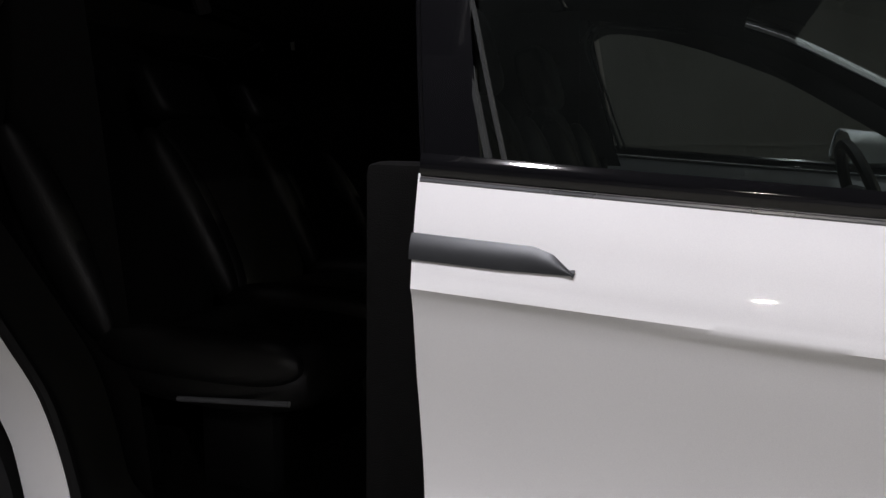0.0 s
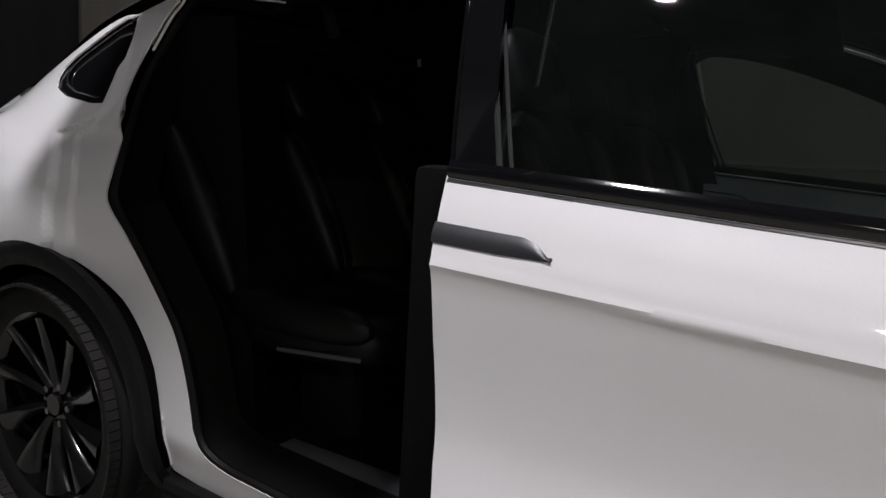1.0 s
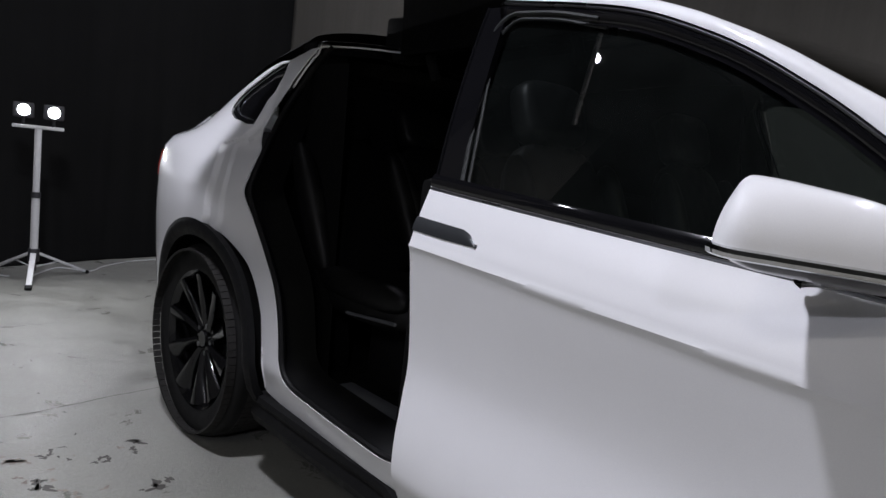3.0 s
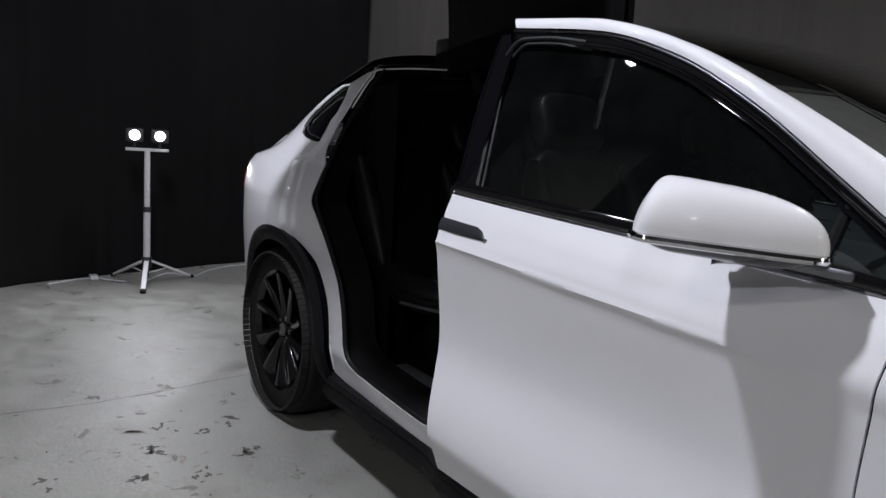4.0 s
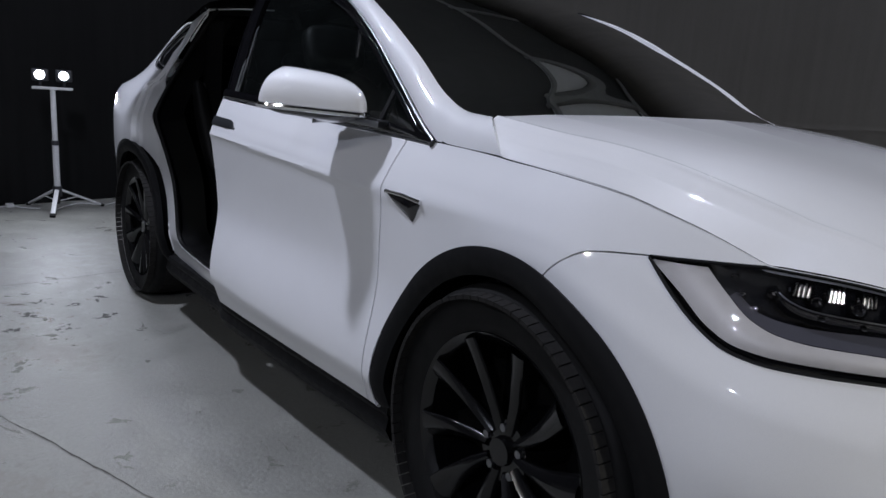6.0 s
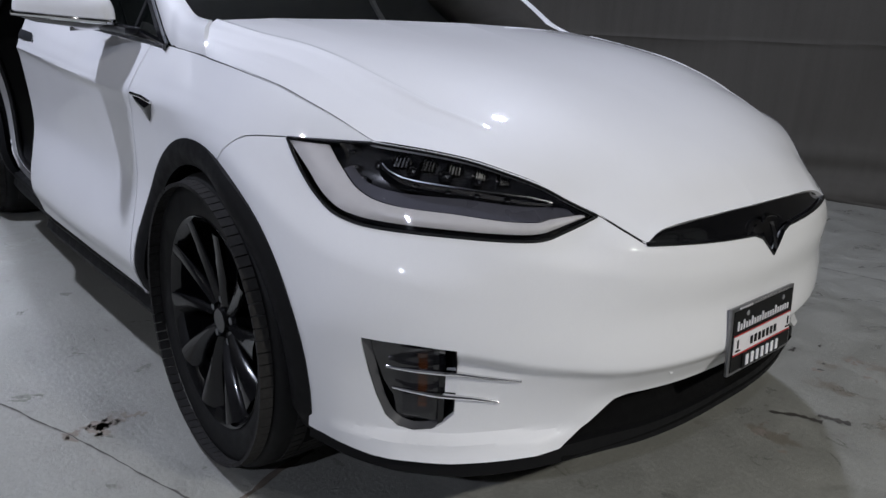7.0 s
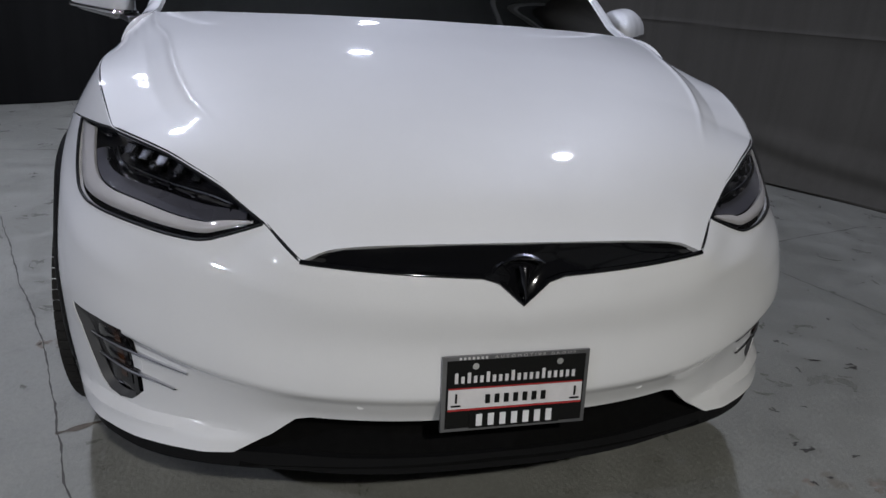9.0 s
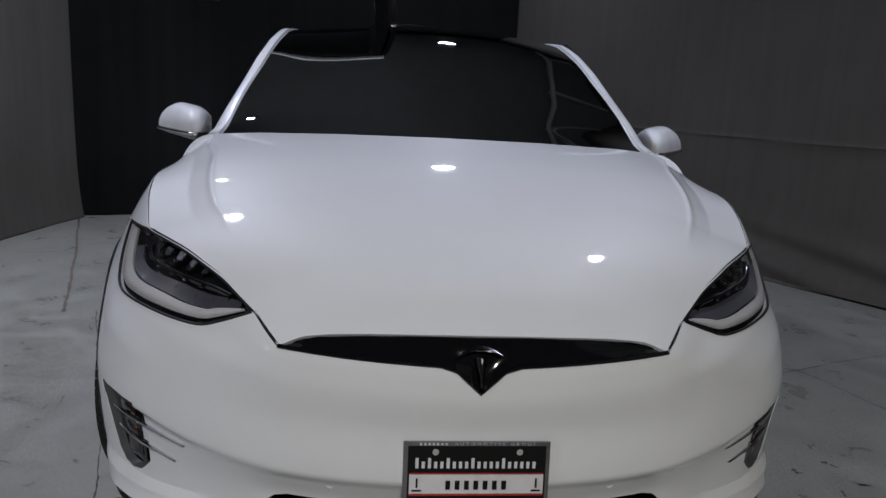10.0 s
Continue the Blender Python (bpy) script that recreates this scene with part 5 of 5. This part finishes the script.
def build_mirror(k, door):
    flip = (lambda bm: bm) if k == 0 else mirrored

    outline = route([(-0.845, -1.150), (-0.815, -1.168), (-0.765, -1.136), (-0.69, -1.075), (-0.62, -1.015), (-0.588, -0.97), (-0.60, -0.945), (-0.66, -0.935), (-0.81, -0.945)], True)

    def shell(u, v):
        # u round the front from the outer to the inner end of the glass, v from the foot to the top
        o, r = outline(u), np.array((-0.845, -1.150)) * (1 - u) + np.array((-0.81, -0.945)) * u
        a = v * math.pi / 2
        h = 0.113 * (1 - 0.34 * abs(2 * u - 1) ** 3.2) * (1.0 - 0.06 * u)
        p = o + (r - o) * (1 - math.cos(a)) ** 1.1 + np.array((0.004, 0.032)) * math.sin(a) ** 1.6 * (1 - u) ** 2
        return Vector((p[0], p[1], 1.130 - 0.022 * u + max(h, 0.01) * math.sin(a) ** 0.82))
    bm = grid(shell, 48, 20)
    bmesh.ops.recalc_face_normals(bm, faces=bm.faces)
    if sum(f.normal.z for f in bm.faces) < 0:
        bmesh.ops.reverse_faces(bm, faces=bm.faces)
    m = part("side_mirror", flip(hem(bm, 0.004)), PAINT, door, "white wing mirror on a chrome foot")

    def under(u, v):
        p, q = shell(u, 0), Vector((-0.76, -1.03, 1.09))
        r = p.lerp(q, v)
        r.z = p.z - 0.006 - 0.024 * math.sin(math.pi / 2 * min(v * 2, 1))
        return r
    part("mirror_foot", flip(grid(under, 48, 8)), BLACK_GLOSS, m, "gloss black mirror underside")
    bm = add_sweep(bmesh.new(), [shell(u, 0) + Vector((0, 0, -0.005)) for u in np.linspace(0, 1, 48)], 0.0085, 8)
    part("chrome_rim", flip(bm), CHROME, m)
    bm = grid(lambda u, v: shell(u, 1) * v + Vector((shell(u, 0).x * 0 + (-0.845 * (1 - u) - 0.81 * u), -1.150 * (1 - u) - 0.945 * u, 1.128 - 0.022 * u)) * (1 - v) + Vector((0.006, 0, 0)), 16, 6)
    part("mirror_glass", flip(bm), MIRROR, m)
    bm = bmesh.new()
    add_box(bm, -0.14, -0.035, -0.010, 0.11, 0.035, 0.010, bevel=0.008, turn=Matrix.Translation((-0.67, -0.955, 1.100)) @ Matrix.Rotation(radians(28), 4, "Z") @ Matrix.Rotation(radians(6), 4, "Y"))
    part("mirror_arm", flip(bm), DARK_CHROME, m)


def build_details(doors):
    for k, door in enumerate(doors):
        flip = (lambda bm: bm) if k == 0 else mirrored
        low = route([(-1.680, 1.018), (-1.56, 1.013), (-1.462, 1.012)])
        high = route([(-1.682, 1.052), (-1.58, 1.047), (-1.515, 1.044), (-1.49, 1.036), (-1.462, 1.014)])
        part("door_handle", flip(hem(grid(lambda u, v: skin(*(low(u) * (1 - v) + high(u) * v), 0.003 + 0.003 * math.sin(math.pi * v)), 40, 8), 0.008)), HANDLE_GREY, door, "flush satin grey door handle")
        build_mirror(k, door)

        # triangular badge on the fender
        bl, br, bb = (-0.462, 0.922), (-0.300, 0.914), (-0.338, 0.858)
        top, low = route([bl, (-0.38, 0.921), br]), route([bl, (-0.42, 0.895), bb, br])
        badge = part("fender_badge", flip(hem(grid(lambda u, v: skin(*(low(u) * (1 - v) + top(u) * v), 0.003 + 0.006 * math.sin(math.pi * v) * math.sin(math.pi * u)), 24, 8), 0.01)), BLACK_GLOSS, car, "dark triangular fender badge with chrome edge")
        part("chrome_edge", flip(add_sweep(bmesh.new(), [skin(*top(u), 0.004) for u in np.linspace(0, 1, 16)], 0.005, 8)), CHROME, badge)

        # dark rocker under the doors
        def rocker(u, v):
            s = -2.50 + 2.08 * u
            ring = [(-0.15, 0.19), (-0.075, 0.195), (-0.03, 0.215), (-0.012, 0.25), (-0.02, 0.285), (-0.012, 0.300), (-0.016, 0.317), (-0.10, 0.322)]
            d, z = [np.interp(v * 7, range(8), [r[i] for r in ring]) for i in (0, 1)]
            x, y, nx, ny = plan(s)
            d -= 0.045 * min(max((-1.60 - s) / 0.15, 0), 1)
            return Vector((x + nx * d, y + ny * d, z))
        part("rocker_panel", flip(grid(rocker, 30, 14)), BLACK_TRIM, car, "matt black rocker panel")
    part("underbody", box(-3.85, -0.60, 0.21, 0.62, 0.60, 0.30), CARPET, car)


def build_rear_and_roof():
    edge = route([tuple(skin(s, z)) for s, z in ((-3.80, 1.13), (-3.6, 1.185), (-3.35, 1.325), (-3.1, 1.478), (-2.88, 1.575))], True)

    def hatch(u, v):
        e = edge(u)
        k = 4 * v * (1 - v)
        return Vector((e[0] - 0.22 * (1 - u) * k, e[1] * (1 - 2 * v), e[2] + 0.10 * k ** 0.6))
    part("tailgate", hem(upward(grid(lambda u, v: hatch(u * 0.35, v), 16, 40)), 0.02), PAINT, car)
    part("rear_window", grid(lambda u, v: hatch(0.35 + 0.65 * u, v), 20, 40), LINER, car, "black rear window")
    part("rear_deck", grid(lambda u, v: Vector((-3.98 + 0.26 * u + 0.10 * (2 * v - 1) ** 2 * (1 - u), (2 * v - 1) * (0.5 + 0.12 * u), 1.10 + 0.02 * u)), 4, 10), PAINT, car)
    # spine between the wing doors, with the roof of the closed side
    def roof(u, y0, y1, v):
        x = -1.78 - 1.10 * u
        y = y0 + (y1 - y0) * v
        zc = 1.712 + 0.012 * math.sin(math.pi * u) - 0.10 * u
        ze = 1.652 - 0.088 * u
        return Vector((x, y, zc + (ze - zc) * (abs(y) / 0.68) ** 2.2))
    part("roof_spine", hem(upward(grid(lambda u, v: roof(u, -0.17, 0.17, v), 20, 8)), 0.03), BLACK_GLOSS, car)
    part("left_wing_roof", hem(upward(grid(lambda u, v: roof(u, 0.175, 0.70, v), 20, 10)), 0.03), BLACK_GLOSS, car, "dark glass roof of the closed wing door")
    part("left_roof_lining", grid(lambda u, v: roof(u, 0.10, 0.66, v) + Vector((0, 0, -0.045)), 12, 8), LINER, car)
    part("roof_cross_rail", hem(upward(grid(lambda u, v: roof(0.93 + 0.09 * u, -0.62, 0.62, v) + Vector((0, 0, -0.006)), 3, 30)), 0.05), BLACK_GLOSS, car)
    rim = route([tuple(skin(-2.832, 1.40, -0.03)), tuple(skin(-2.834, 1.47, -0.03)), tuple(skin(-2.83, 1.515, -0.03)), tuple(skin(-2.818, 1.545, -0.03)), tuple(skin(-2.808, 1.558, -0.02)), (-2.80, -0.50, 1.585), (-2.785, -0.36, 1.600), (-2.76, -0.26, 1.606), (-2.74, -0.20, 1.612)], True)
    part("roof_flange", add_sweep(bmesh.new(), [Vector(rim(v)) for v in np.linspace(0, 1, 40)], 0.007, 8), CHROME, car, "bright flange round the top of the open doorway")
    part("roof_flange", add_sweep(bmesh.new(), [Vector(rim(v)) + Vector((0.012, -0.004, -0.014)) for v in np.linspace(0, 1, 40)], 0.004, 8), PAINT, car)
    # upper side of the closed wing door
    def upper(u, v):
        x = -1.70 - 0.9 * u
        lo = skin(x, 1.13)
        hi = Vector((-1.78 - 1.10 * u, -0.70 + 0.07 * u, 1.64 - 0.085 * u))
        p = lo.lerp(hi, v)
        return Vector((p.x, p.y - 0.03 * 4 * v * (1 - v), p.z))
    part("left_wing_window", mirrored(grid(upper, 20, 14)), PRIVACY_GLASS, car, "dark tinted window of the closed wing door")
    # quarter windows
    cs, cz = [sum(p[i] for p in QUARTER_WINDOW) / len(QUARTER_WINDOW) for i in (0, 1)]

    def loop(k, out):
        pts = [(cs + (p - cs) * k, cz + (q - cz) * k) for p, q in QUARTER_WINDOW]
        way = route(pts + pts[:1])
        return [skin(*way(u), out - 0.016 * min(max((way(u)[0] + 2.99 - (1.49 - way(u)[1]) * 0.56) / 0.05, 0), 1)) for u in np.linspace(0, 1, 60, endpoint=False)]

    def ring(k0, o0, k1, o1):
        bm = bmesh.new()
        a, b = [[bm.verts.new(p) for p in loop(k, o)] for k, o in ((k0, o0), (k1, o1))]
        for i in range(60):
            bm.faces.new((a[i], a[(i + 1) % 60], b[(i + 1) % 60], b[i]))
        bmesh.ops.recalc_face_normals(bm, faces=bm.faces)
        return bm

    def pane():
        bm = bmesh.new()
        bm.faces.new([bm.verts.new(p) for p in loop(0.88, -0.022)])
        return bm
    for k in (0, 1):
        flip = (lambda bm: bm) if k == 0 else mirrored
        frame_ob = part("quarter_window", flip(ring(1.005, -0.010, 0.86, -0.014)), BLACK_GLOSS, car, "small rear quarter window in a gloss black surround")
        part("quarter_glass", flip(pane()), BLACK_GLOSS, frame_ob)
        pts = loop(0.85, -0.013)
        part("bright_edge", flip(add_sweep(bmesh.new(), [pts[i] for i in range(4, 42)], 0.0025, 6)), DARK_CHROME, frame_ob)


def build_wing_door():
    """The raised wing door of the right side: a roof leaf that stands up from the spine and a side leaf that hangs from it."""
    d = part("right_wing_door", bmesh.new(), BLACK_TRIM, car, "raised rear wing door, its dark inner lining showing")
    h0, h1 = Vector((-1.78, -0.16, 1.64)), Vector((-2.74, -0.16, 1.58))
    t0, t1 = Vector((-1.79, -0.26, 2.34)), Vector((-2.78, -0.26, 2.32))

    def leaf(u, v, o=0.0):
        p = h0.lerp(h1, u).lerp(t0.lerp(t1, u), v)
        return p + Vector((0, 0.03 * math.sin(math.pi * v) + o, 0.0))
    def slab(f, thick):
        bm = grid(f, 16, 14)
        bmesh.ops.recalc_face_normals(bm, faces=bm.faces)
        bmesh.ops.solidify(bm, geom=bm.faces[:], thickness=thick)
        return bm
    part("roof_leaf", slab(lambda u, v: leaf(u, v, 0.02), 0.03), BLACK_GLOSS, d)
    part("roof_leaf_lining", slab(lambda u, v: leaf(u, v, -0.03), 0.07), CARPET, d, "black inner lining")
    b0, b1 = Vector((-1.90, -1.40, 1.90)), Vector((-2.66, -1.35, 1.925))

    def side(u, v, o=0.0):
        p = t0.lerp(t1, u).lerp(b0.lerp(b1, u), v)
        return p + Vector((0, 0, 0.20 * math.sin(math.pi * v) + o))
    part("side_leaf", slab(lambda u, v: side(u, v, 0.06), 0.02), PAINT, d, "white outer skin of the raised wing door")
    part("side_leaf_lining", slab(lambda u, v: side(u, v, 0.0), 0.06), CARPET, d, "black inner lining")
    part("hinge_cover", box(-2.86, -0.26, 1.56, -2.72, -0.12, 1.74, bevel=0.02), BLACK_TRIM, d)
    for u in (0.12, 0.88):
        part("hinge_arm", add_sweep(bmesh.new(), [leaf(u, -0.12), leaf(u, 0.0) + Vector((0, -0.05, 0.02)), leaf(u, 0.2, -0.06)], 0.022, 8), LINER, d)


def build_interior():
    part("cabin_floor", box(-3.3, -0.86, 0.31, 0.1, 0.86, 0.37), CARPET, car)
    part("sill_plate", box(-2.25, -0.805, 0.37, -1.72, -0.70, 0.408, bevel=0.010), SILL_METAL, car, "grey brushed sill plate")
    part("sill_step", box(-2.26, -0.902, 0.33, -1.66, -0.812, 0.386, bevel=0.010), SEAL, car)
    # rubber seal round the open doorway
    way = route([(-1.66, 0.43), (-1.70, 0.403), (-1.76, 0.394), (-2.22, 0.396), (-2.29, 0.408), (-2.335, 0.435), (-2.357, 0.47), (-2.365, 0.5), (-2.43, 0.68), (-2.50, 0.78), (-2.60, 0.92), (-2.655, 0.99), (-2.69, 1.08), (-2.745, 1.18), (-2.785, 1.24), (-2.822, 1.33), (-2.830, 1.43), (-2.826, 1.50), (-2.80, 1.565)], True)

    def jamb(u, v):
        p = skin(*way(u), -0.054)
        return Vector((p.x + 0.10 * v * (-0.3), p.y + 0.16 * v, p.z + 0.02 * v))
    both("door_seal", lambda: grid(jamb, 70, 4), SEAL, car, "black rubber doorway seal")
    part("seal_bead", add_sweep(bmesh.new(), [skin(*way(u), -0.066) for u in np.linspace(0, 1, 90)], 0.013, 8), SEAL, car)
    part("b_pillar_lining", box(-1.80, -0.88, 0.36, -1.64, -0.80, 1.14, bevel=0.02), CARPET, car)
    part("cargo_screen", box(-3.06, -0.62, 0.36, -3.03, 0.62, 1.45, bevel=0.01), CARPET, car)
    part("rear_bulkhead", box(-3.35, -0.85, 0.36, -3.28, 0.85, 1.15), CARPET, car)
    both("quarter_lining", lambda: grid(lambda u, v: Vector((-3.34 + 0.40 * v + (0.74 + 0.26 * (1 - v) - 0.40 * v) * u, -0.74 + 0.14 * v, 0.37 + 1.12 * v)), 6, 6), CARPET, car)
    # added black panel that stops light leaking through the far wing window
    part("far_side_blackout", hem(grid(lambda u, v: Vector((-3.26 + 1.54 * u, 0.80 - 0.17 * v, 1.0 + 0.60 * v)), 8, 8), 0.01), CARPET, car)
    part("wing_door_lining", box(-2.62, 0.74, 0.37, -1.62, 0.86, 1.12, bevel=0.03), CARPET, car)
    opening = route([(-1.575, 0.868, 1.08), (-1.600, 0.86, 1.14), (-1.647, 0.83, 1.287), (-1.692, 0.80, 1.44), (-1.697, 0.79, 1.490), (-1.672, 0.782, 1.528), (-1.62, 0.78, 1.543), (-1.54, 0.78, 1.535), (-1.36, 0.78, 1.493), (-1.20, 0.785, 1.438), (-1.07, 0.79, 1.385), (-0.86, 0.805, 1.27), (-0.62, 0.835, 1.13)], True)

    def lining(u, v):
        p = np.array(opening(u))
        away = np.array((-0.16, 0.0, 0.0)) * max(0, 1 - u / 0.45) + np.array((-0.02, -0.05, 0.13)) * min(1, max(0, (u - 0.28) / 0.2))
        return Vector(p + away * v + np.array((0, -0.02 * math.sin(math.pi * v), 0)))
    part("window_lining", hem(grid(lining, 90, 5), 0.02), LINER, car, "dark lining round the far front window")
    def pad(w, d, h, k=3.2):
        """A padded block, rounded like upholstery: w long, d across, h high from z = 0."""
        def f(u, v):
            a, b = (u - 0.5) * math.tau, (v - 0.5) * math.pi
            power = lambda q: math.copysign(abs(q) ** (2 / k), q)
            return Vector((w / 2 * power(math.cos(b)) * power(math.cos(a)), d / 2 * power(math.cos(b)) * power(math.sin(a)), h / 2 + h / 2 * power(math.sin(b))))
        bm = grid(f, 32, 16)
        bmesh.ops.remove_doubles(bm, verts=bm.verts, dist=0.0005)
        bmesh.ops.recalc_face_normals(bm, faces=bm.faces)
        return bm

    def placed(bm, m):
        bm.transform(m)
        return bm

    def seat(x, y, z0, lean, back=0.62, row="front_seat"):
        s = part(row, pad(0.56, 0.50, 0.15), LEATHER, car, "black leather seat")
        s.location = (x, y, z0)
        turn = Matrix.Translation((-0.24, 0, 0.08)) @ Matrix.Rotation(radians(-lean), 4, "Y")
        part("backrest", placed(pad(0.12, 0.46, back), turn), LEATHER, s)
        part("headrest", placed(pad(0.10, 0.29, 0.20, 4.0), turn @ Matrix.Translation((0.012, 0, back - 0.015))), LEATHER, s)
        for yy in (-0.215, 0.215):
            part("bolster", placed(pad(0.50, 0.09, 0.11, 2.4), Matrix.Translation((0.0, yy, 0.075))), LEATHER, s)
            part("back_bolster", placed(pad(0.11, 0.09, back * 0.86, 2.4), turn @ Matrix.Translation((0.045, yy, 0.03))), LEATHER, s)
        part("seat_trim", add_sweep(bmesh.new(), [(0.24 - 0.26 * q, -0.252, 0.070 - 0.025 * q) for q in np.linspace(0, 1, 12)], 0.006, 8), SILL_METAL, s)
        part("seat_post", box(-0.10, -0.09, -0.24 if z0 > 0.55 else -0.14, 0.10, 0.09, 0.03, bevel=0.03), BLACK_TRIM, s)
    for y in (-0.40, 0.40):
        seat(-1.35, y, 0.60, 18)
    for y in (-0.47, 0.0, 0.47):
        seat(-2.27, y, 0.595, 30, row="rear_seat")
    # dashboard and steering wheel
    bm = grid(lambda u, v: Vector((-0.28 - 0.42 * v, -0.78 + 1.56 * u, 1.02 + 0.02 * math.sin(math.pi * v) - 0.16 * max(0, v - 0.75) * 4)), 20, 12)
    part("dashboard", hem(bm, 0.1), LEATHER, car, "black dashboard")
    bm = bmesh.new()
    turn = Matrix.Translation((-0.86, 0.40, 1.0)) @ Matrix.Rotation(radians(68), 4, "Y")
    add_sweep(bm, [turn @ Vector((0.19 * math.cos(a), 0.19 * math.sin(a), 0)) for a in np.linspace(0, math.tau, 49)], 0.016, 8)
    wheel = part("steering_wheel", bm, LEATHER, car, "black steering wheel")
    part("wheel_boss", box(-0.06, -0.16, -0.02, 0.05, 0.16, 0.02, bevel=0.015, turn=turn), LEATHER, wheel)
    part("console_screen", box(-0.76, -0.16, 0.72, -0.73, 0.10, 1.06, bevel=0.008), BLACK_GLOSS, car)
    part("firewall", box(-0.16, -0.80, 0.31, -0.12, 0.80, 1.04), CARPET, car)


doors = build_doors_and_fenders()
build_hood()
build_greenhouse(doors)
build_wheels()
build_lamps_and_nose()
for k in (0, 1):
    build_fog(k)
build_plate()
build_details(doors)
build_rear_and_roof()
build_wing_door()
build_interior()
